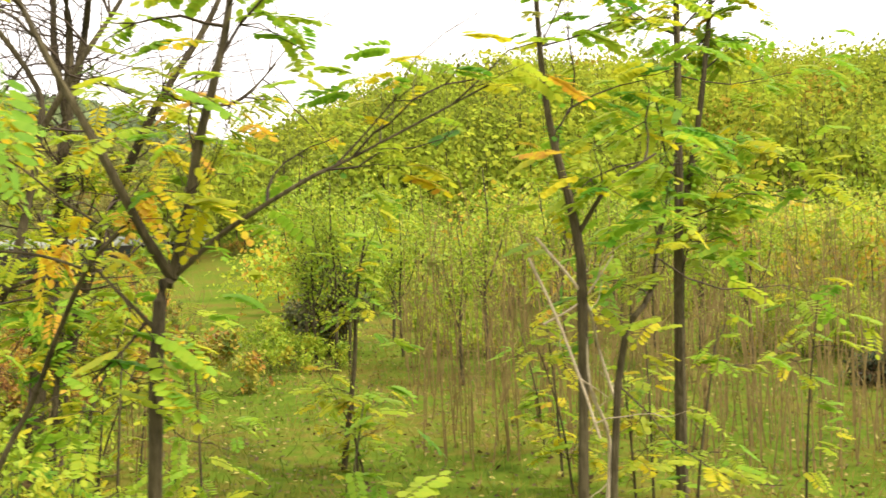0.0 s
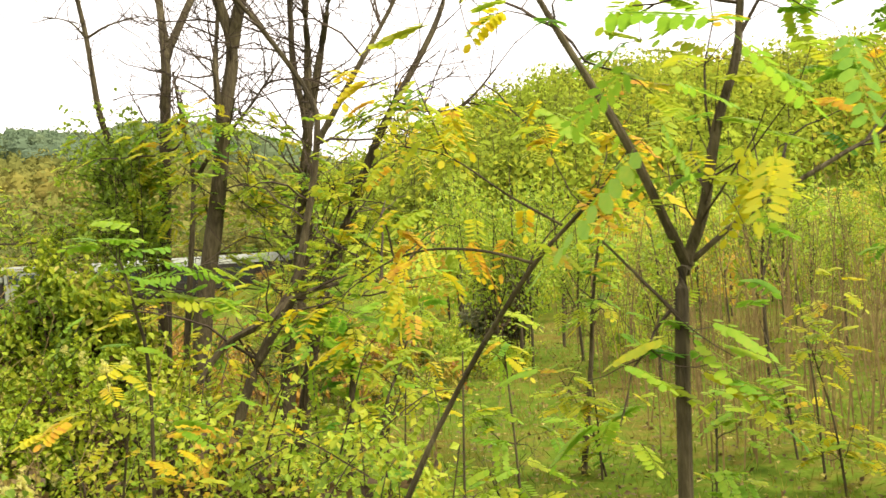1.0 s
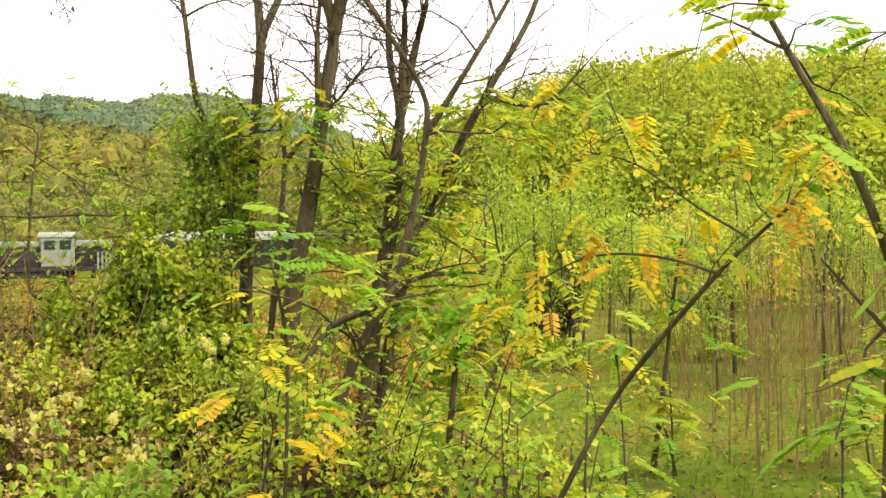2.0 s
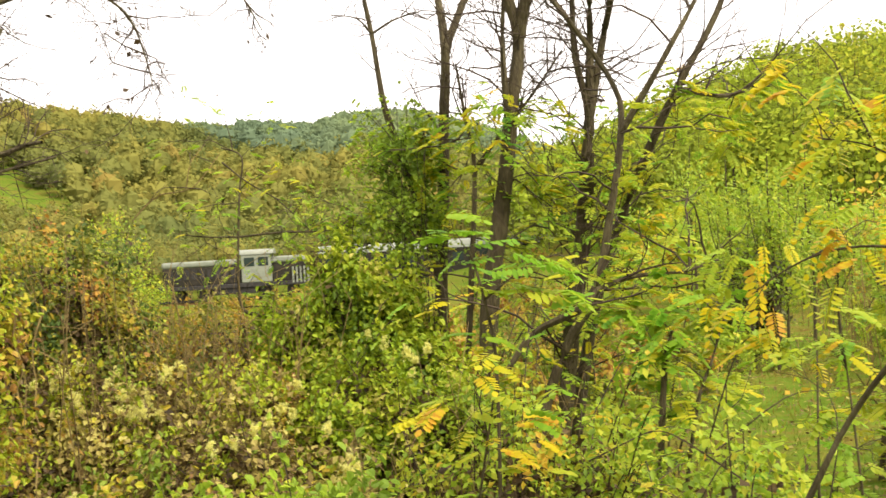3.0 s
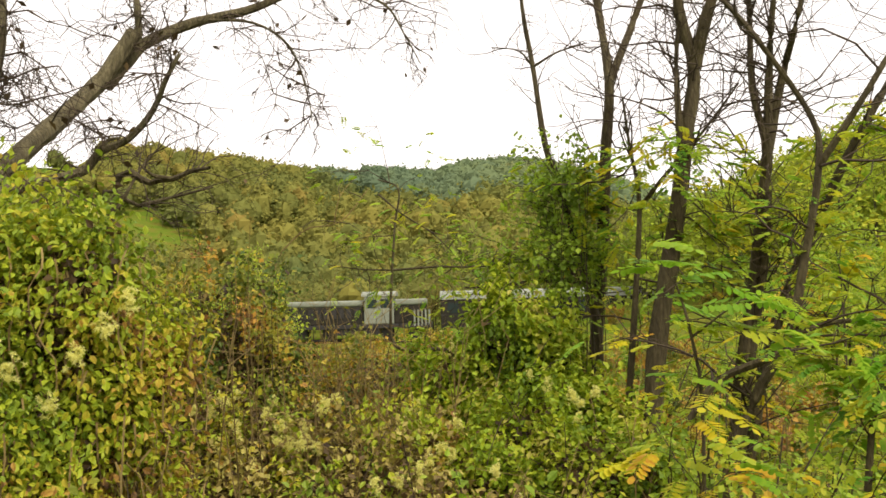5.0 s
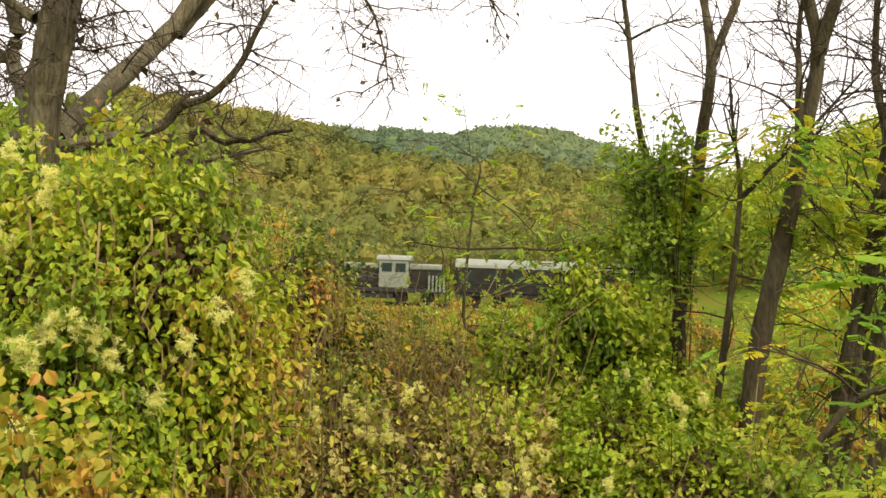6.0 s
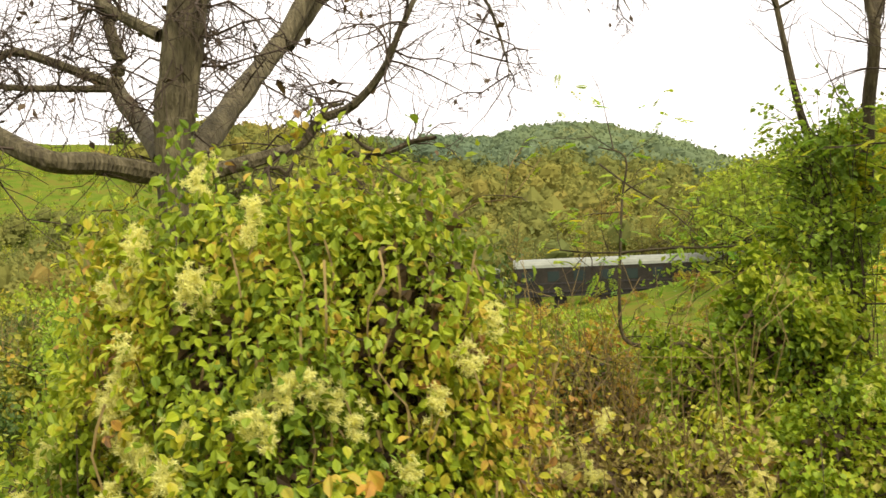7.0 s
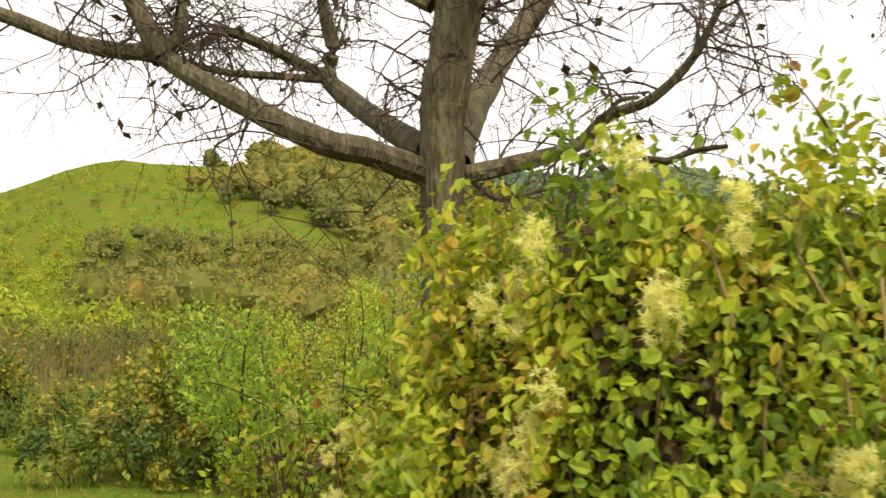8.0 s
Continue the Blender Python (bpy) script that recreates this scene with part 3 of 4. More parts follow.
ROBINIA_F = [
    ([(-1.54, 2.95, -0.05), (-1.47, 2.96, 1.82), (-1.44, 3.02, 2.06), (-1.39, 3.00, 2.20), (-1.34, 2.99, 2.43), (-1.28, 2.97, 2.61), (-1.25, 3.02, 2.81), (-1.20, 2.98, 3.07)], 0.022, 0.009),
    ([(-1.44, 3.02, 2.06), (-1.49, 2.96, 2.18), (-1.58, 2.91, 2.40), (-1.72, 2.90, 2.67), (-1.81, 2.90, 2.85), (-1.91, 2.84, 3.05)], 0.016, 0.006),
    ([(-1.44, 3.02, 2.06), (-1.27, 3.00, 2.19), (-1.04, 2.99, 2.32), (-0.92, 3.04, 2.38), (-0.54, 3.14, 2.58)], 0.009, 0.003),
    ([(-1.46, 2.96, 1.91), (-1.53, 2.95, 1.99), (-1.66, 2.92, 2.14)], 0.008, 0.003),
]
ROBINIA_G = [
    ([(-0.29, 4.13, -0.05), (-0.24, 4.14, 1.74), (-0.25, 4.15, 2.14), (-0.32, 4.18, 2.47), (-0.36, 4.15, 2.71), (-0.38, 4.15, 3.06), (-0.39, 4.15, 3.39)], 0.024, 0.008),
    ([(-0.18, 4.14, -0.05), (-0.11, 4.15, 1.56), (0.03, 4.20, 1.91), (0.09, 4.32, 2.17)], 0.018, 0.007),
    ([(-0.25, 4.15, 2.14), (-0.12, 4.16, 2.33), (0.08, 4.31, 2.46)], 0.012, 0.004),
]
ROBINIA_H = [
    ([(0.55, 7.00, -0.05), (0.56, 7.02, 1.03), (0.55, 6.84, 2.03), (0.56, 6.80, 2.66), (0.58, 6.86, 3.67), (0.55, 6.68, 4.21)], 0.045, 0.015),
    ([(0.62, 7.04, 2.26), (0.76, 7.06, 3.02), (0.90, 7.26, 3.91), (0.97, 7.17, 4.43)], 0.025, 0.01),
]
DEAD_ = [
    ([(-0.44, 4.13, 2.06), (-0.34, 4.13, 1.83), (-0.26, 4.06, 1.60), (-0.19, 4.06, 1.37)], 0.006, 0.005),
    ([(-0.41, 4.13, 2.14), (-0.23, 4.14, 1.90), (-0.17, 4.27, 1.68), (-0.11, 4.26, 1.47)], 0.006, 0.006),
    ([(-0.39, 4.13, 1.80), (-0.24, 4.14, 1.89), (-0.11, 4.20, 2.06)], 0.005, 0.003),
    ([(-0.23, 4.14, 1.87), (-0.22, 4.14, 1.56), (-0.14, 4.26, 1.32), (-0.16, 4.31, 0.96)], 0.007, 0.008),
]
DIAG = [
    ([(-3.02, 3.80, -0.05), (-2.70, 3.79, 0.75), (-2.43, 3.77, 1.32), (-2.28, 3.78, 1.59), (-2.11, 3.64, 1.83), (-1.91, 3.48, 2.08), (-1.80, 3.47, 2.19), (-1.66, 3.45, 2.32)], 0.014, 0.006),
    ([(-1.91, 3.48, 2.08), (-2.07, 3.49, 2.13), (-2.24, 3.49, 2.15), (-2.37, 3.48, 2.13), (-2.48, 3.48, 2.08), (-2.58, 3.47, 2.01)], 0.006, 0.002),
    ([(-1.81, 3.47, 2.20), (-1.98, 3.48, 2.31), (-2.18, 3.49, 2.46), (-2.35, 3.49, 2.51)], 0.005, 0.002),
]
SAPLING_A = [
    ([(-2.26, 9.38, -0.05), (-2.13, 9.41, 0.96), (-2.06, 9.24, 1.61), (-1.97, 9.31, 2.18)], 0.03, 0.01),
]
WALNUT = [
    ([(-8.88, 4.23, -0.05), (-8.90, 4.25, 1.20), (-8.93, 4.23, 3.04), (-8.94, 4.22, 3.35), (-8.91, 4.25, 3.72), (-8.92, 4.31, 4.10), (-9.00, 4.37, 4.65), (-9.00, 4.51, 5.42)], 0.13, 0.055),
    ([(-8.93, 4.27, 3.14), (-8.89, 4.30, 3.47), (-8.85, 4.33, 3.78), (-8.81, 4.37, 4.15), (-8.90, 4.42, 4.75)], 0.075, 0.04),
    ([(-8.92, 4.31, 3.02), (-9.19, 4.75, 3.31), (-9.43, 5.21, 3.62), (-9.66, 5.74, 4.01), (-9.70, 5.99, 4.24), (-9.67, 6.31, 4.72)], 0.088, 0.07),
    ([(-9.79, 6.10, 4.21), (-9.79, 6.33, 4.47), (-9.74, 6.54, 4.70), (-9.55, 6.97, 4.96), (-9.28, 7.37, 5.12), (-9.05, 7.71, 5.33), (-8.66, 8.15, 5.69)], 0.07, 0.03),
    ([(-9.76, 6.44, 4.59), (-9.76, 6.44, 4.98), (-9.88, 6.45, 5.45)], 0.045, 0.025),
    ([(-9.05, 7.71, 5.33), (-8.60, 8.07, 5.40), (-8.22, 8.34, 5.25), (-8.06, 8.46, 4.94), (-7.92, 8.55, 4.62)], 0.022, 0.006),
    ([(-9.49, 7.03, 4.99), (-9.14, 7.37, 4.98), (-8.86, 7.60, 4.73), (-8.74, 7.71, 4.24), (-8.71, 7.73, 3.99)], 0.018, 0.005),
    ([(-9.00, 4.22, 3.08), (-9.88, 4.75, 3.44), (-10.78, 5.23, 3.89), (-10.77, 5.25, 4.12), (-10.81, 5.20, 4.37), (-10.92, 5.22, 4.78)], 0.075, 0.04),
    ([(-10.78, 5.23, 3.89), (-10.83, 4.85, 3.99), (-10.96, 4.50, 4.08), (-10.99, 4.28, 3.94), (-11.06, 3.96, 3.87)], 0.045, 0.02),
    ([(-10.78, 5.23, 3.89), (-10.81, 4.88, 3.84), (-10.99, 4.45, 3.82), (-11.08, 4.13, 3.87)], 0.035, 0.018),
    ([(-8.93, 4.23, 2.95), (-8.99, 4.09, 2.99), (-8.92, 3.68, 3.01), (-8.83, 3.35, 2.99), (-9.22, 3.29, 3.17), (-9.70, 3.31, 3.39), (-9.95, 3.30, 3.51), (-10.21, 3.07, 3.55), (-10.47, 2.78, 3.68), (-10.71, 2.47, 3.76)], 0.07, 0.03),
    ([(-9.88, 3.31, 3.48), (-9.97, 3.27, 3.64), (-10.02, 3.20, 3.82), (-10.03, 3.17, 4.15)], 0.06, 0.035),
    ([(-9.87, 3.33, 3.50), (-9.88, 3.40, 3.71), (-9.90, 3.37, 3.96)], 0.035, 0.02),
    ([(-8.93, 4.23, 2.95), (-8.79, 4.43, 3.01), (-8.64, 4.70, 3.10), (-8.57, 4.89, 3.18), (-8.44, 4.95, 3.32), (-8.23, 5.01, 3.39), (-8.04, 5.07, 3.58), (-7.91, 5.09, 3.81), (-7.83, 5.14, 3.99)], 0.05, 0.014),
    ([(-8.44, 4.94, 3.30), (-8.38, 4.95, 3.39), (-8.28, 4.98, 3.40)], 0.018, 0.01),
    ([(-8.97, 4.18, 3.79), (-9.23, 4.13, 3.94), (-9.48, 4.15, 4.09), (-9.85, 4.16, 4.38)], 0.04, 0.022),
]
DEADW = [
    ([(-9.07, 5.47, -0.05), (-8.97, 5.47, 2.98), (-8.66, 5.60, 3.16), (-8.45, 5.64, 3.18), (-8.33, 5.73, 3.24), (-8.14, 5.74, 3.25)], 0.035, 0.014),
    ([(-8.45, 5.64, 3.18), (-8.57, 5.54, 3.21), (-8.65, 5.47, 3.31)], 0.02, 0.008),
]
DARKW = [
    ([(-11.48, 7.08, -0.05), (-11.18, 7.08, 3.18), (-10.94, 7.46, 3.28), (-10.74, 7.76, 3.38), (-10.44, 8.09, 3.50)], 0.035, 0.012),
    ([(-11.04, 7.26, 3.24), (-10.95, 7.37, 3.50), (-10.93, 7.55, 3.77), (-10.81, 7.68, 3.96)], 0.022, 0.008),
]
ASH = [
    ([(-10.68, 9.73, -0.05), (-10.78, 9.43, 2.32), (-10.44, 9.60, 3.05), (-9.97, 9.80, 3.17), (-9.71, 10.07, 3.60)], 0.013, 0.005),
    ([(-10.07, 9.81, 3.16), (-9.99, 9.84, 3.50), (-9.97, 10.12, 3.75)], 0.008, 0.003),
]
HOOK = [
    ([(-6.79, 7.85, -0.05), (-7.04, 7.75, 1.56), (-7.50, 7.65, 1.69), (-7.72, 7.65, 1.77), (-7.74, 7.64, 2.06), (-7.72, 7.65, 2.45), (-7.69, 7.67, 2.88), (-7.65, 7.68, 3.21), (-7.88, 7.68, 3.32)], 0.022, 0.006),
    ([(-7.72, 7.65, 2.45), (-7.37, 7.82, 2.47), (-7.02, 7.98, 2.46), (-6.76, 8.19, 2.48)], 0.012, 0.007),
    ([(-7.72, 7.65, 2.45), (-8.00, 7.49, 2.47), (-8.25, 7.35, 2.52)], 0.009, 0.004),
    ([(-7.11, 7.94, 2.27), (-6.85, 8.04, 2.27), (-6.59, 8.14, 2.30)], 0.009, 0.006),
    ([(-7.88, 7.68, 3.18), (-7.62, 7.70, 2.97), (-7.37, 7.83, 2.78), (-7.11, 7.94, 2.49)], 0.009, 0.004),
]
SAPLING_B = [
    ([(-3.59, 6.23, -0.05), (-3.47, 6.26, 1.30), (-3.39, 6.21, 1.62)], 0.028, 0.014),
]
SAPLING_C = [
    ([(-3.48, 6.28, -0.05), (-3.30, 6.36, 1.07), (-3.20, 6.49, 1.40), (-3.10, 6.59, 1.75)], 0.016, 0.006),
]
ROBINIA_I = [
    ([(-5.81, 8.24, -0.05), (-5.64, 8.27, 1.56), (-5.59, 8.48, 2.93), (-5.65, 8.46, 3.47), (-5.68, 8.39, 3.95)], 0.035, 0.01),
    ([(-5.59, 8.48, 2.93), (-5.33, 8.38, 3.18), (-4.97, 8.46, 3.58), (-4.65, 8.40, 3.93)], 0.025, 0.008),
]
NEAR_LEAVES = [
    ((-1.54, 1.86, 2.42), (-1.70, 1.86, 2.30), 0.25),
    ((-1.53, 1.97, 2.32), (-1.73, 1.92, 2.10), 0.30),
    ((-1.61, 1.80, 2.49), (-1.42, 1.89, 2.50), 0.25),
    ((-1.54, 1.86, 2.46), (-1.64, 1.84, 2.40), 0.20),
    ((-1.40, 1.43, 2.23), (-1.43, 1.38, 2.14), 0.72),
    ((-1.40, 1.44, 2.23), (-1.39, 1.46, 2.18), 0.70),
    ((-1.24, 1.82, 2.44), (-1.21, 1.80, 2.26), 0.20),
    ((-1.51, 2.23, 2.38), (-1.43, 2.24, 2.23), 0.30),
    ((-1.39, 1.89, 2.45), (-1.29, 1.92, 2.36), 0.30),
    ((-1.49, 2.18, 2.44), (-1.33, 2.21, 2.38), 0.30),
]
SPRAY_LEAVES = [
    ((-4.03, 4.47, 2.23), (-3.75, 4.60, 2.27), 0.20),
    ((-3.82, 4.46, 2.20), (-3.53, 4.57, 2.09), 0.20),
    ((-4.08, 4.44, 2.14), (-3.85, 4.55, 2.20), 0.25),
    ((-3.92, 4.42, 2.10), (-3.63, 4.45, 2.13), 0.25),
    ((-4.05, 4.41, 2.05), (-3.83, 4.51, 1.99), 0.55),
    ((-3.79, 4.49, 2.00), (-3.46, 4.59, 1.96), 0.60),
    ((-3.94, 4.41, 2.00), (-3.71, 4.59, 2.02), 0.50),
    ((-3.83, 4.58, 1.94), (-4.00, 4.57, 1.87), 0.80),
    ((-4.05, 4.51, 2.21), (-4.17, 4.34, 2.09), 0.30),
    ((-3.70, 4.53, 2.19), (-3.48, 4.66, 2.03), 0.30),
]
ARCH_LEAVES = [
    ((-2.65, 4.63, 2.17), (-2.65, 4.62, 1.99), 0.85),
    ((-2.56, 4.67, 2.16), (-2.52, 4.64, 2.08), 0.75),
    ((-2.76, 4.57, 2.14), (-2.83, 4.57, 2.02), 0.60),
    ((-2.69, 4.66, 2.10), (-2.69, 4.64, 1.83), 0.90),
    ((-2.63, 4.65, 1.87), (-2.61, 4.56, 1.77), 0.95),
    ((-2.87, 4.63, 2.11), (-2.93, 4.58, 1.98), 0.50),
    ((-3.32, 4.74, 1.90), (-3.24, 4.78, 1.76), 0.30),
    ((-3.28, 4.76, 1.79), (-3.39, 4.71, 1.73), 0.30),
    ((-3.19, 4.81, 1.73), (-3.29, 4.69, 1.63), 0.25),
    ((-2.81, 4.78, 1.87), (-2.80, 4.82, 1.72), 0.35),
    ((-3.07, 4.64, 1.79), (-3.00, 4.73, 1.68), 0.30),
    ((-2.82, 4.65, 2.16), (-2.94, 4.52, 2.11), 0.45),
]


tree("robinia_tree", ROBINIA_A, BARK, "upright robinia with forked dark trunk and few leaves", twigs=(24, 0.9, 0.009), kids=4, start=0.22, leaf=(feathered(190, 0.14, (0.5, 0.17), high=3.5), ROBINIA), group="robinia trees")
tree("robinia_tree", ROBINIA_B, BARK, "stout dark robinia trunk forking high, nearly bare", twigs=(28, 1.0, 0.009), kids=4, start=0.22, leaf=(feathered(190, 0.14, (0.5, 0.17), high=3.5), ROBINIA), group="robinia trees")
tree("robinia_tree", ROBINIA_C, BARK, "twin-stemmed robinia with three upright limbs", twigs=(33, 1.1, 0.009), kids=4, start=0.15, leaf=(feathered(260, 0.14, (0.5, 0.17), high=3.5), ROBINIA), group="robinia trees")
tree("robinia_tree", ROBINIA_D, BARK, "slender dark robinia curving upward with arching top", twigs=(19, 0.9, 0.009), start=0.22, leaf=(feathered(190, 0.14, (0.5, 0.17), high=3.5), ROBINIA), group="robinia trees")
tree("robinia_tree", ROBINIA_E, BARK, "leaning robinia trunk with yellowing feathered leaves", twigs=(22, 1.1, 0.009), start=0.15, leaf=(feathered(420, 0.15, (0.55, 0.16), high=3.7), ROBINIA), group="robinia trees")
tree("robinia_tree", ROBINIA_I, BARK, "thin straight robinia forking at mid height", twigs=(16, 0.8, 0.009), start=0.22, leaf=(feathered(190, 0.14, (0.5, 0.17), high=3.5), ROBINIA), group="robinia trees")
tree("young_robinia", ROBINIA_F, BARK, "young robinia with long slanting branches and bright leaves", twigs=(9, 0.5, 0.005), kids=2, leaf=(feathered(150, 0.14, (0.45, 0.22)), ROBINIA), group="young robinias")
tree("young_robinia", ROBINIA_G, BARK, "young robinia beside pale dead stalks", twigs=(9, 0.6, 0.005), kids=2, leaf=(feathered(220, 0.16, (0.45, 0.2)), ROBINIA), group="young robinias")
tree("young_robinia", ROBINIA_H, BARK, "straight young robinia in bright green leaf", twigs=(14, 1.0, 0.007), leaf=(feathered(520, 0.2, (0.42, 0.18)), ROBINIA), group="young robinias")
tree("elder_tree", ELDER, BARK, "thin bare stem overgrown with ivy below", twigs=(16, 0.6, 0.006), start=0.2, leaf=(simple_leaves(1300, 0.055, (0.2, 0.2), 0.17, high=3.4), YELLOWING))
tree("leaning_sapling", DIAG, BARK, "slanting sapling with an arching side branch", "sapling", twigs=(5, 0.4, 0.003), kids=2, leaf=(feathered(80, 0.13, (0.78, 0.2), 0.9), ROBINIA))
tree("sapling", SAPLING_A, BARK, "thin straight sapling on the grassy clearing", "sapling", twigs=(7, 0.7, 0.006), leaf=(feathered(70, 0.2), ROBINIA), group="saplings")
tree("sapling", SAPLING_B, BARK, "short brown sapling among shrubs", "sapling", twigs=(8, 0.5, 0.005), leaf=(feathered(70, 0.2, (0.35, 0.2)), ROBINIA), group="saplings")
tree("sapling", SAPLING_C, BARK, "thin curved sapling among shrubs", "sapling", twigs=(8, 0.4, 0.004), leaf=(feathered(60, 0.18, (0.5, 0.2)), ROBINIA), group="saplings")
tree("dead_stalk", DEAD_, DEAD, "pale bleached dead stalks leaning together", "dead branch", twigs=(3, 0.25, 0.003), kids=1, twig_mat=DEAD)
tree("walnut_tree", WALNUT, BARK_MOSS, "large bare multi-stemmed tree with spreading mossy limbs", twigs=(32, 0.85, 0.008), kids=7, rise=0.2, sag=0.55, start=0.3, wander=0.45, leaf=(simple_leaves(260, 0.075, (0.1, 0.12), 0.04), BROWN))
tree("dead_branch", DEADW, BARK, "bare dark dead branch above the thicket", "branch", twigs=(9, 0.5, 0.006), kids=3, sag=0.2)
tree("dead_branch", DARKW, BARK, "dark bare tangled branch above the shrubs", "branch", twigs=(14, 0.8, 0.007), kids=4, sag=0.2)
tree("bare_sapling", ASH, STRAW, "pale bare forked branch rising from the scrub", "sapling", twigs=(5, 0.5, 0.006), kids=2)
tree("hooked_sapling", HOOK, BARK, "hooked thin sapling with sparse yellow-green leaves", "sapling", twigs=(12, 0.6, 0.005), start=0.1, leaf=(feathered(260, 0.11, (0.45, 0.15), spread=0.08), ROBINIA))


def hung_leaves(parent, rows, plump=0.34):
    """Single large feathered leaves from a point to a point, each a part of its tree."""
    at = np.array(parent.location)
    for start_, end_, tint_ in rows:
        a = Acc()
        s_, e_ = np.array(start_), np.array(end_)
        L = float(np.linalg.norm(e_ - s_))
        pinnate(a, (s_ - at)[None], (e_ - s_)[None], L, np.array([tint_]), 8, 0.08, plump)
        part("leaf", a, ROBINIA, parent)


hung_leaves(bpy.data.objects["young_robinia"], NEAR_LEAVES)
spray_tree = tree("sapling", SHOOT_A, BARK, "thin robinia shoot with a bright spray of leaves", "sapling", twigs=(4, 0.3, 0.003), kids=1, leaf=(feathered(14, 0.2, (0.3, 0.15)), ROBINIA), group="saplings")
hung_leaves(spray_tree, SPRAY_LEAVES)
hung_leaves(bpy.data.objects["leaning_sapling"], ARCH_LEAVES, 0.34)

# low robinia shoots under the trees
for i in range(36):
    az_ = rng.uniform(-24, 33)
    r_ = rng.uniform(3.4, 9.5)
    x_, y_ = polar(az_, r_)
    x_ -= 1.6
    h_ = rng.uniform(0.7, 1.9)
    if r_ < 5:
        h_ *= 0.75
    lean_ = rng.normal(0, 0.16, 2)
    line_ = [((x_, y_, -0.03), (x_ + lean_[0] * 0.5, y_ + lean_[1] * 0.5, h_ * 0.5), (x_ + lean_[0] * 1.5, y_ + lean_[1] * 1.5, h_))]
    tree("robinia_shoot", [(list(line_[0]), 0.012, 0.004)], BARK, "low robinia shoot with yellow-green feathered leaves", "sapling", twigs=(8, 0.35, 0.004), kids=2, start=0.2,
         leaf=(feathered(44, 0.17, (rng.uniform(0.35, 0.7), 0.15)), ROBINIA), group="robinia shoots")


# ---- bushes near the line ----
bush("clematis_thicket", [((-6.75, 3.4, 1.5), (0.52, 0.5, 1.22)), ((-7.15, 3.15, 1.5), (0.6, 0.5, 1.38)), ((-7.7, 3.2, 1.35), (0.55, 0.5, 1.15)), ((-8.15, 3.5, 1.2), (0.5, 0.45, 1.0)), ((-6.9, 2.8, 0.95), (0.6, 0.35, 1.1)), ((-7.5, 2.75, 0.8), (0.6, 0.35, 0.95))],
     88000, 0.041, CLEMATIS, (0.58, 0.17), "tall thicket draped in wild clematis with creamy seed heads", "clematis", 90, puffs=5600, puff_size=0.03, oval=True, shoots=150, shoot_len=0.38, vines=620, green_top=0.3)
bush("bramble_bank", [((-6.9, 6.0, 0.4), (1.0, 0.8, 0.95)), ((-7.7, 5.4, 0.4), (0.9, 0.8, 0.95)), ((-5.9, 5.1, 0.3), (1.0, 0.8, 0.8)), ((-5.0, 4.6, 0.2), (0.9, 0.7, 0.7))],
     38000, 0.05, BROWN, (0.6, 0.2), "low bank of withered brown clematis and bramble", "bramble", 90, puffs=900, puff_size=0.025)
bush("clematis_carpet", [((-6.9, 5.9, 0.4), (1.05, 0.85, 0.97)), ((-7.7, 5.3, 0.4), (0.95, 0.85, 0.97)), ((-5.9, 5.0, 0.3), (1.05, 0.8, 0.8))],
     13000, 0.05, CLEMATIS, (0.45, 0.2), "trailing yellow-green clematis over the withered bank", "clematis", 20, puffs=1300, puff_size=0.028, oval=True, shoots=40, shoot_len=0.5, inner=0.0)
bush("ivy_mound", [((-6.65, 8.0, 0.95), (0.8, 0.7, 1.2)), ((-5.95, 7.7, 0.5), (0.75, 0.6, 0.95))],
     30000, 0.062, IVY, (0.45, 0.2), "dark green ivy mound swallowing the tree feet", "ivy", 60, puffs=120, oval=True)
bush("ivy_climber", [((-6.3, 8.5, 2.3), (0.3, 0.3, 1.35))], 1900, 0.055, YELLOWING, (0.15, 0.15), "fresh green climber wrapped round a thin stem", "climber", 20, shoots=90, shoot_len=0.9, inner=0.0)
bush("ivy_skirt", [((-5.2, 6.6, 0.4), (0.9, 0.6, 0.9)), ((-6.1, 6.7, 0.5), (0.8, 0.6, 1.0))],
     18000, 0.05, IVY, (0.5, 0.2), "low skirt of ivy and nettles below the mound", "ivy", 40, puffs=480, puff_size=0.025)
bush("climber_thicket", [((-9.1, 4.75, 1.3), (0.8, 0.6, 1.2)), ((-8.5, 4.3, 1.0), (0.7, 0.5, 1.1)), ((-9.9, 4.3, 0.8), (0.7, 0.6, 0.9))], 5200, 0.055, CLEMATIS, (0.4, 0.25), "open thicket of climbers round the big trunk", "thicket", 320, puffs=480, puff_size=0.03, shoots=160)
bush("amber_clump", [((-5.8, 2.05, 0.95), (0.36, 0.28, 0.8)), ((-5.4, 2.4, 0.7), (0.35, 0.3, 0.7))], 6000, 0.045, BRAMBLE, (0.62, 0.14), "amber and yellow bramble clump below the clematis", "bramble", 60, oval=True, shoots=40, shoot_len=0.5)
bush("bright_shrub", [((-4.9, 4.1, 0.3), (0.55, 0.45, 0.75))], 3600, 0.06, YELLOWING, (0.2, 0.15), "bright green low shrub among withered brambles", "shrub", 20, oval=True)
bush("yellow_shrub", [((-8.7, 6.6, 1.1), (0.9, 0.8, 1.5)), ((-9.6, 6.2, 1.2), (0.8, 0.8, 1.5))], 15000, 0.05, BRAMBLE, (0.4, 0.2), "leafy olive and rust shrub behind the clematis", "shrub", 70)
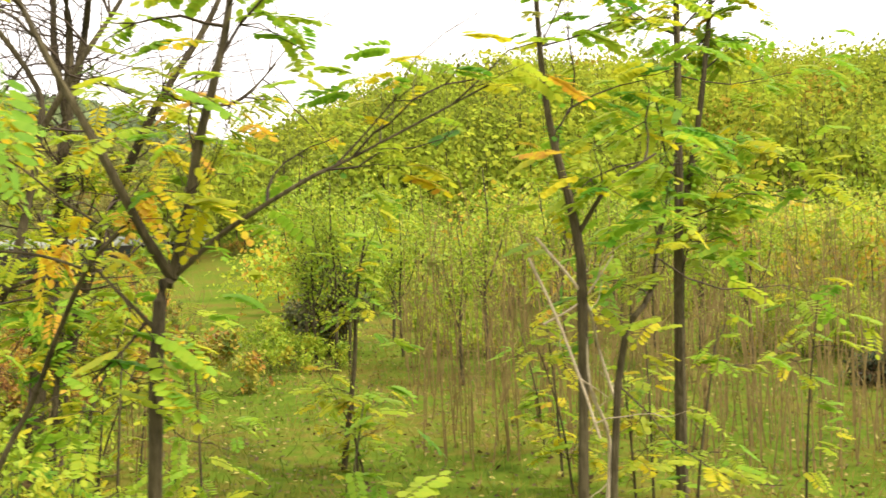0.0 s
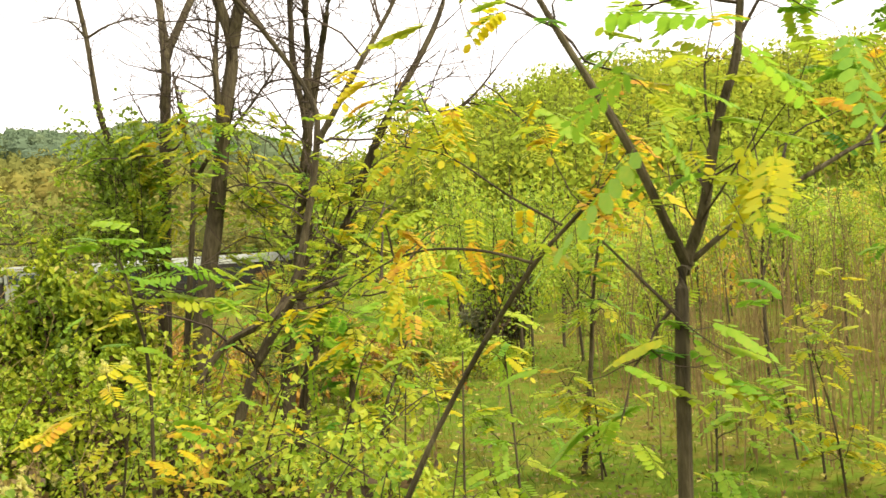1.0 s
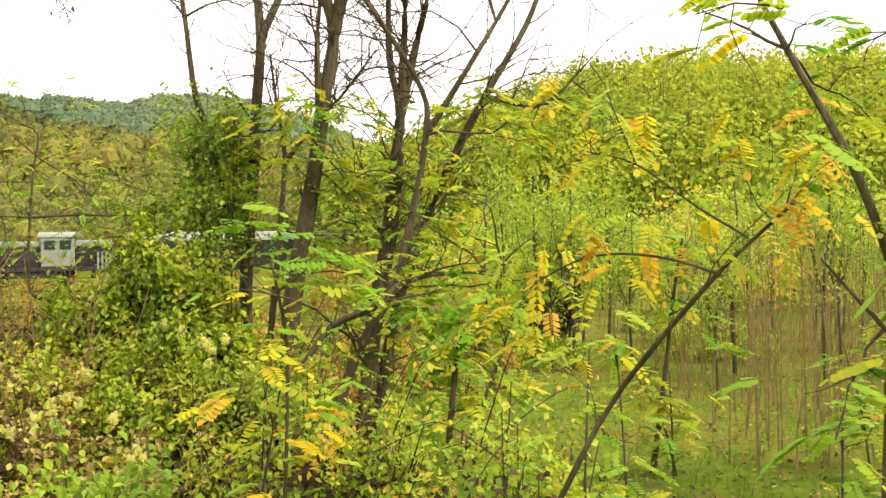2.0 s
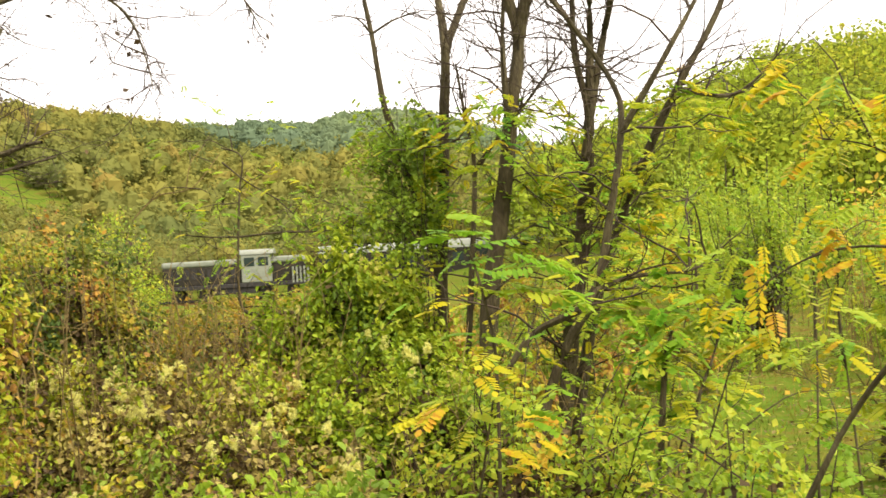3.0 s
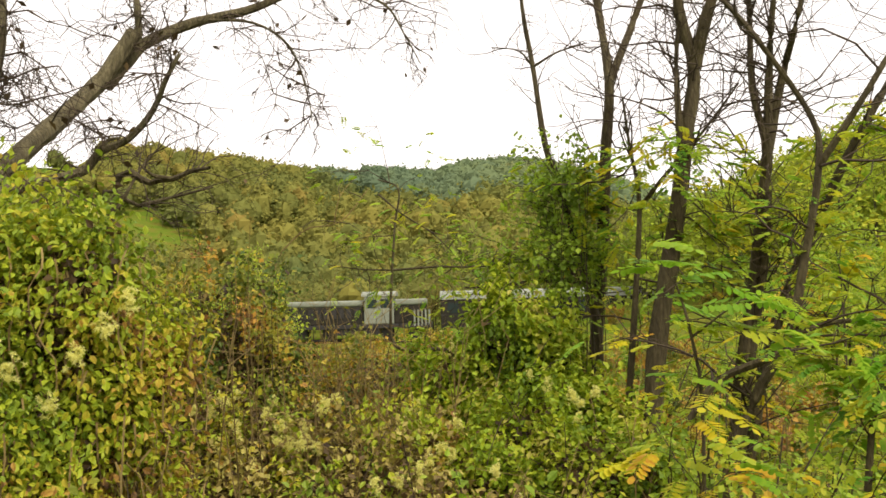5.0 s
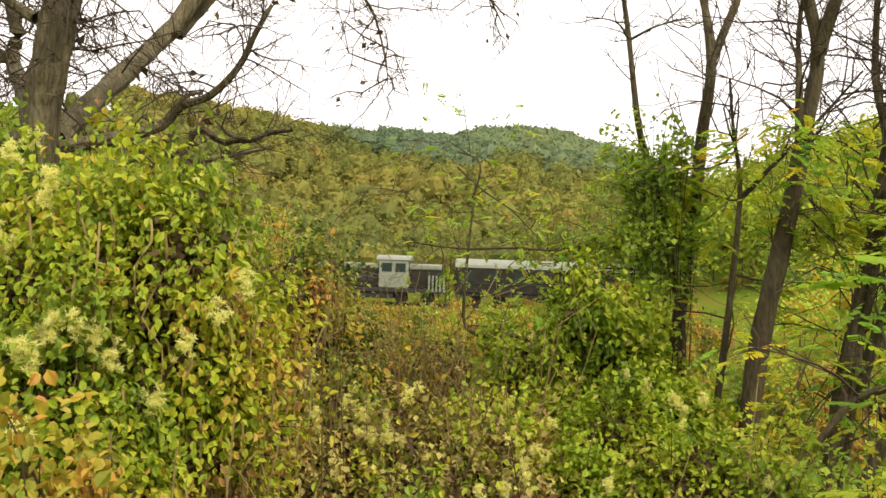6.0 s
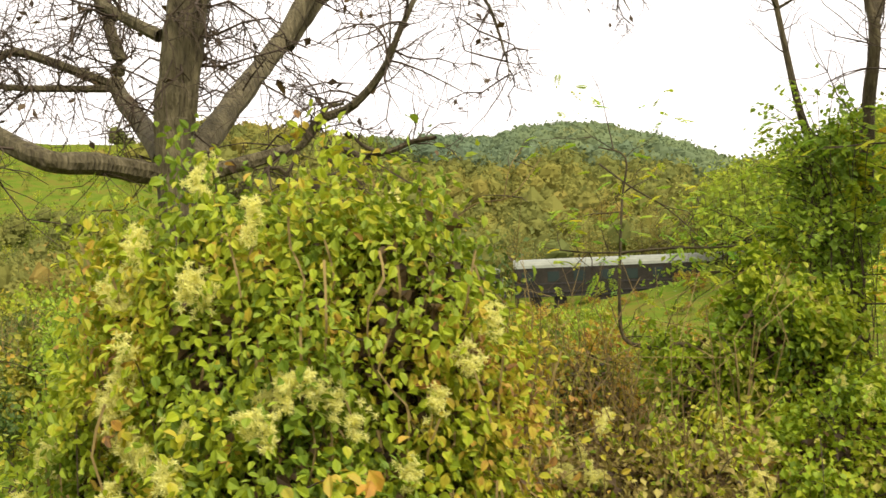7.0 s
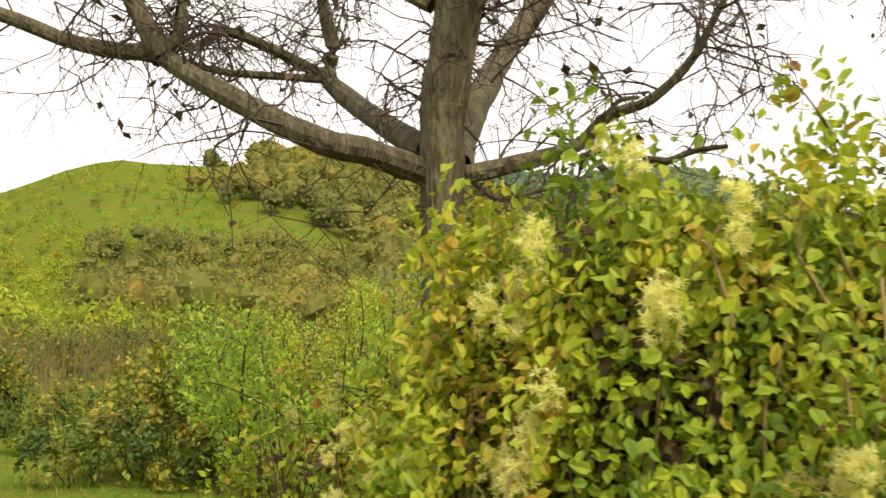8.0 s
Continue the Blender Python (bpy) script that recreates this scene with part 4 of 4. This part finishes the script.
bush("yellow_shrub", [((-9.0, 8.8, 0.7), (1.3, 1.0, 1.0))], 9000, 0.055, BRAMBLE, (0.5, 0.2), "yellow and rust coloured scrub", "shrub", 60)
bush("yellow_shrub", [((-3.9, 5.2, 0.5), (0.8, 0.6, 0.9))], 3200, 0.045, YELLOWING, (0.35, 0.25), "yellow-green undergrowth below the robinias", "shrub", 50)
bush("yellow_shrub", [((-2.9, 4.4, 0.4), (0.7, 0.5, 0.95))], 2400, 0.045, YELLOWING, (0.45, 0.25), "yellowing undergrowth beside the leaning sapling", "shrub", 50)


# ---- middle distance scrub: a few kinds, repeated ----
def scatter(name, make, spots):
    first = None
    for x, y, s in spots:
        z = float(ground_height(np.array(x), np.array(y)))
        if first is None:
            first = make()
            first.scale = (1, 1, 1)
        ob = copy_thing(first, pose(x, y, z, 0, 0, rng.uniform(0, 360)))
        ob.scale = (s, s, s * rng.uniform(0.85, 1.2))
    for o in (*first.children_recursive, first):
        bpy.data.objects.remove(o)


def spots(n, az, r, s):
    a = rng.uniform(*az, n)
    d = rng.uniform(*r, n)
    xy = polar(a, d)
    return [(float(x), float(y), float(k)) for (x, y), k in zip(xy, rng.uniform(*s, n))]


def off_the_lane(rows):
    """Leaves out what would stand in the open lane between the near thickets and the far railway."""
    return [(x, y, s) for x, y, s in rows if not 19 < math.degrees(math.atan2(-(x + 3.4), y - 0.4)) < 40]


def make_scrub(material, tint, label, n=2900):
    return lambda: bush("scrub_bush", [((0, 0, 0.45), (1.1, 1.0, 0.75)), ((0.6, 0.5, 0.3), (0.8, 0.8, 0.6))], n, 0.085, material, tint, label, "scrub", 24, group="scrub on the valley floor", inner=0.0, shoots=14, shoot_len=1.5)


scatter("rust", make_scrub(BRAMBLE, (0.6, 0.2), "rust and yellow bramble scrub on rough grass"), spots(20, (22, 48), (11, 40), (0.7, 1.15)))
scatter("green", make_scrub(YELLOWING, (0.3, 0.2), "leafy yellow-green scrub bush on rough grass"), spots(22, (18, 62), (11, 45), (0.6, 1.1)))
scatter("hedge", make_scrub(BRAMBLE, (0.2, 0.2), "dark olive hedge scrub on the far meadow"), spots(16, (50, 76), (40, 100), (1.2, 2.4)))
scatter("front", make_scrub(BRAMBLE, (0.45, 0.25), "yellow and olive scrub before the railway"), spots(14, (20, 44), (50, 66), (0.6, 0.95)))
scatter("amber", make_scrub(BRAMBLE, (0.78, 0.13), "low amber and orange bramble scrub in the grass"), spots(9, (29, 39), (11, 20), (0.45, 0.8)))
scatter("bank", make_scrub(BRAMBLE, (0.65, 0.2), "rust and amber scrub along the railway bank"), spots(14, (14, 34), (68, 76), (0.5, 0.75)))
scatter("olive", make_scrub(BRAMBLE, (0.25, 0.2), "olive green bramble scrub with long shoots"), spots(16, (48, 75), (19, 38), (0.8, 1.35)))
scatter("under", make_scrub(YELLOWING, (0.45, 0.2), "low yellow-green undergrowth below young trees"), spots(22, (-32, 16), (16, 30), (0.5, 0.9)))


def make_young(material, tint, label, height):
    def fn():
        lines = [([(0, 0, -0.1), (0.05, 0.03, height * 0.35), (-0.06, 0.05, height * 0.7), (0.02, -0.04, height)], 0.045, 0.01),
                 ([(0, 0.02, height * 0.3), (0.35, 0.2, height * 0.55), (0.55, 0.3, height * 0.8)], 0.02, 0.006),
                 ([(0, 0.02, height * 0.4), (-0.3, -0.2, height * 0.6), (-0.5, -0.1, height * 0.85)], 0.02, 0.006)]
        return tree("young_tree", lines, BARK, label, "tree", twigs=(12, height * 0.24, 0.008), kids=3, start=0.25, leaf=(simple_leaves(1300, 0.105, tint, 0.16), material), group="young trees")
    return fn


scatter("young_right", make_young(YELLOWING, (0.35, 0.18), "young tree with thin trunk and yellow-green leaves", 4.2), spots(36, (-30, 15), (14, 36), (0.55, 0.95)))
scatter("young_mid", make_young(YELLOWING, (0.5, 0.2), "slim young tree turning yellow", 3.4), off_the_lane(spots(16, (38, 58), (16, 45), (0.5, 0.8))))
scatter("young_gap", make_young(YELLOWING, (0.45, 0.2), "slim airy young tree with sparse yellow-green leaves", 3.6), off_the_lane(spots(8, (40, 54), (15, 30), (0.65, 0.95))))
scatter("young_left", make_young(YELLOWING, (0.2, 0.15), "bright green slim sapling on the rough meadow", 2.9), off_the_lane(spots(5, (56, 70), (9, 20), (0.5, 0.75))))
scatter("young_back", make_young(FAR_WOODS, (0.7, 0.2), "small tree beside the railway", 4.0), spots(26, (16, 60), (84, 90), (0.9, 1.5)))
bush("dark_shrub", [((-4.1, 18.1, 0.8), (0.5, 0.5, 1.35)), ((-4.5, 18.4, 0.4), (0.5, 0.5, 0.8))], 5200, 0.08, FUR_GREEN, (0.6, 0.25), "dull dark grey-green shrub beyond the clearing", "shrub", 40)
bush("brushwood_pile", [((4.3, 13.5, 0.1), (0.6, 0.4, 0.28))], 1800, 0.06, FUR_GREEN, (0.1, 0.1), "dark heap of brushwood on the grass", "brushwood", 60)


# ---- dry saplings and grass ----
def build_stalks():
    a = Acc()
    az = np.concatenate([rng.uniform(-34, 9, 1150), rng.uniform(20, 52, 260), rng.uniform(50, 70, 700), rng.uniform(43, 60, 170)])
    r = np.concatenate([rng.uniform(9, 26, 1150), rng.uniform(7, 30, 260), rng.uniform(30, 42, 700), rng.uniform(8.5, 13, 170)])
    xy = polar(az, r)
    z = ground_height(xy[:, 0], xy[:, 1])
    h = np.concatenate([0.5 + 2.3 * rng.random(1150) ** 1.4, rng.uniform(0.5, 1.3, 260), rng.uniform(0.8, 2.4, 700), rng.uniform(0.8, 2.2, 170)])
    for (x, y), b, k in zip(xy, z, h):
        lean = rng.normal(0, 0.09, 2) * k
        p0 = np.array((x, y, b - 0.03))
        p1 = p0 + (lean[0] * 0.4, lean[1] * 0.4, k * 0.55)
        p2 = p0 + (lean[0], lean[1], k)
        tube(a, [p0, p1, p2], 0.008 + 0.004 * rng.random(), 0.003, 3)
        for _ in range(3):
            q = p1 + (p2 - p1) * rng.random()
            tube(a, [q, q + rng.normal(0, 0.1, 3) + (0, 0, 0.22), q + rng.normal(0, 0.2, 3) + (0, 0, 0.42)], 0.004, 0.002, 3)
    root = tagged(new("dry_stalks"), "dense brown leafless saplings and dry stalks", "dry stalks", kind="stuff")
    part("stalks", a, STRAW, root)


build_stalks()


def build_litter():
    a = Acc()
    n = 30000
    xy = polar(rng.uniform(-34, 70, n) - 20 * rng.random(n), 2.5 + 24 * rng.random(n) ** 0.8)
    p = np.stack([xy[:, 0], xy[:, 1], ground_height(xy[:, 0], xy[:, 1]) + rng.uniform(0.01, 0.06, n)], -1)
    leaves(a, p, rng.normal(0, 1, (n, 3)) * (1, 1, 0.25), 0.06, np.clip(rng.normal(0.5, 0.25, n), 0.02, 0.98), 0.6, 0.3)
    tagged(new("fallen_leaves", a.mesh("fallen_leaves", BROWN)), "fallen yellow and brown leaves on the grass", "fallen leaves", kind="stuff")


build_litter()


def build_grass():
    a = Acc()
    n = 60000
    az = rng.uniform(-34, 75, n)
    r = 3.0 + 27 * rng.random(n) ** 0.8
    xy = polar(az, r)
    p = np.stack([xy[:, 0], xy[:, 1], ground_height(xy[:, 0], xy[:, 1]) - 0.01], -1)
    d = rng.normal(0, 0.45, (n, 3)) + (0, 0, 1)
    patch = 0.3 * np.sin(p[:, 0] * 0.9) * np.cos(p[:, 1] * 0.7) + np.where(az < 16, 0.22, 0.0)
    leaves(a, p, d, 0.13, np.clip(rng.normal(0.5, 0.2, n) + patch, 0.02, 0.98), 0.09, 0.1)
    tagged(new("grass", a.mesh("grass", GRASS)), "short meadow grass with dry tufts", "grass", kind="stuff")


build_grass()


# ---- the other railway: ballast, rails and a train ----
TRACK = 80.0
MID = 30.0


def box(bm, x0, x1, y0, y1, z0, z1, bev=0.0):
    m = Matrix.LocRotScale(((x0 + x1) / 2, (y0 + y1) / 2, (z0 + z1) / 2), None, (x1 - x0, y1 - y0, z1 - z0))
    g = bmesh.ops.create_cube(bm, size=1, matrix=m)
    if bev:
        bmesh.ops.bevel(bm, geom=list({e for v in g["verts"] for e in v.link_edges}), offset=bev, segments=3, affect="EDGES", profile=0.5)


def solid(name, bm, material, parent, label=""):
    me = bpy.data.meshes.new(name)
    bm.to_mesh(me)
    bm.free()
    me.materials.append(material)
    ob = new(name, me)
    ob.parent = parent
    return tagged(ob, label) if label else ob


def boxes(name, material, parent, *rows, bev=0.0, label=""):
    bm = bmesh.new()
    for row in rows:
        box(bm, *row, bev=bev)
    return solid(name, bm, material, parent, label)


def wheel(parent, x, y, r):
    bm = bmesh.new()
    m = Matrix.Translation((x, y, r)) @ Matrix.Rotation(radians(90), 4, "X")
    bmesh.ops.create_cone(bm, cap_ends=True, segments=20, radius1=r, radius2=r, depth=0.12, matrix=m)
    bmesh.ops.create_cone(bm, cap_ends=True, segments=20, radius1=r * 1.1, radius2=r * 1.06, depth=0.04, matrix=Matrix.Translation((x, y + 0.07, r)) @ Matrix.Rotation(radians(90), 4, "X"))
    return solid("wheel", bm, STEEL, parent)


def rail_pose(along):
    """A pose on the far track, so many metres along it (to the left is plus)."""
    a = radians(MID)
    cx, cy = -math.sin(a) * TRACK, math.cos(a) * TRACK
    return pose(cx - math.cos(a) * along, cy - math.sin(a) * along, RAIL, 0, 0, MID)


RAIL = -0.75


def arched_roof(name, material, parent, x0, x1, half, z0, rise_):
    bm = bmesh.new()
    k = 10
    rows = []
    for x in (x0, x1):
        rows.append([bm.verts.new((x, -half * math.cos(math.pi * i / k), z0 + rise_ * math.sin(math.pi * i / k))) for i in range(k + 1)])
    for i in range(k):
        bm.faces.new((rows[0][i], rows[1][i], rows[1][i + 1], rows[0][i + 1]))
    bm.faces.new(rows[0])
    bm.faces.new(rows[1][::-1])
    bm.faces.new((rows[0][0], rows[0][k], rows[1][k], rows[1][0]))
    return solid(name, bm, material, parent)


def locomotive():
    root = tagged(new("locomotive"), "pale grey-green diesel locomotive with raised cab", "locomotive")
    boxes("underframe", STEEL, root, (-6.0, 6.0, -1.35, 1.35, 0.85, 1.2), (-1.8, 1.8, -1.2, 1.2, 0.35, 0.85), bev=0.04)
    hood = boxes("long_hood", RUST, root, (-5.6, 0.6, -1.15, 1.15, 1.2, 2.65), bev=0.08, label="dark grimy engine hood")
    boxes("hood_roof", PALE_PAINT, root, (-5.65, 0.6, -1.2, 1.2, 2.65, 3.15), bev=0.18, label="pale grey-green hood roof")
    for i in range(9):
        boxes("louvre", STEEL, hood, (-5.2 + i * 0.62, -4.8 + i * 0.62, -1.19, -1.13, 1.7, 2.45), bev=0.01)
    cab = boxes("cab", PALE_PAINT, root, (0.6, 3.0, -1.38, 1.38, 1.2, 3.45), bev=0.08)
    arched_roof("cab_roof", PALE_PAINT, root, 0.4, 3.2, 1.45, 3.45, 0.4)
    for x in (0.85, 1.95):
        boxes("window", GLASS, cab, (x, x + 0.8, -1.4, -1.36, 2.5, 3.2), bev=0.01)
    boxes("short_hood", RUST, root, (3.0, 5.6, -1.1, 1.1, 1.2, 2.7), bev=0.08)
    boxes("hood_roof", PALE_PAINT, root, (3.0, 5.65, -1.2, 1.2, 2.7, 3.2), bev=0.14)
    boxes("front_grille", PALE_PAINT, root, *[(4.6 + 0.3 * i, 4.75 + 0.3 * i, -1.36, -1.28, 1.0, 2.3) for i in range(5)])
    for x in (-5.98, 5.98):
        boxes("buffer_beam", STEEL, root, (x - 0.08, x + 0.08, -1.35, 1.35, 0.8, 1.25), bev=0.02)
    for x in (-4.6, -2.4, 2.4, 4.6):
        for y in (-0.75, 0.75):
            wheel(root, x, y, 0.46)
    return root


def wagon(body_mat, roof_mat, label, windows):
    root = tagged(new("railway_carriage"), label, "carriage", "carriages of the far train")
    boxes("underframe", STEEL, root, (-9.2, 9.2, -1.3, 1.3, 0.75, 1.1), (-3.5, 3.5, -1.1, 1.1, 0.35, 0.75), bev=0.03)
    body = boxes("body", body_mat, root, (-9.2, 9.2, -1.4, 1.4, 1.1, 3.05), bev=0.05)
    arched_roof("roof", roof_mat, root, -9.25, 9.25, 1.43, 3.05, 0.72)
    boxes("waist_rail", STEEL, root, (-9.2, 9.2, -1.44, -1.4, 1.75, 1.85), (-9.2, 9.2, -1.44, -1.4, 1.1, 1.2))
    for i in range(windows):
        x = -8.2 + i * 16.4 / max(1, windows - 1)
        boxes("window", GLASS, body, (x - 0.45, x + 0.45, -1.42, -1.38, 1.95, 2.75), bev=0.01)
    for x in (8.0,):
        boxes("door", PALE_PAINT, body, (x, x + 0.6, -1.43, -1.39, 1.15, 2.9), bev=0.01)
    for x in (-7.6, -5.6, 5.6, 7.6):
        for y in (-0.75, 0.75):
            wheel(root, x, y, 0.45)
    return root


loco = locomotive()
loco.matrix_world = rail_pose(11.0)
coach = wagon(RUST, PALE_PAINT, "dark rust-brown railway carriage with pale roof", 9)
coach.matrix_world = rail_pose(-5.0)
copy_thing(coach, rail_pose(-24.0))
copy_thing(coach, rail_pose(-43.0))


def build_track():
    a = Acc()
    u = radians(MID)
    c = polar(MID, TRACK)
    along, across = np.array((-math.cos(u), -math.sin(u))), np.array((-math.sin(u), math.cos(u)))
    k = 60
    s = np.linspace(-90, 24, k)
    prof = [(-3.4, -1.3), (-1.9, -0.2), (1.9, -0.2), (3.4, -1.3)]
    v = np.array([[*(c + along * q + across * w), RAIL + h + 0.03 * rng.normal()] for q in s for w, h in prof])
    f = [(i * 4 + j, i * 4 + j + 1, i * 4 + j + 5, i * 4 + j + 4) for i in range(k - 1) for j in range(3)]
    a.add(v, f, 0.5)
    bed = tagged(new("railway_track"), "rust-stained ballast bed carrying two rails", "railway track", kind="structure")
    part("ballast", a, GRAVEL, bed)
    for w in (-0.75, 0.75):
        b = Acc()
        line = np.array([[*(c + along * q + across * w), RAIL - 0.07] for q in np.linspace(-90, 24, 20)])
        tube(b, line, 0.07, 0.07, 4)
        part("rail", b, STEEL, bed)


build_track()
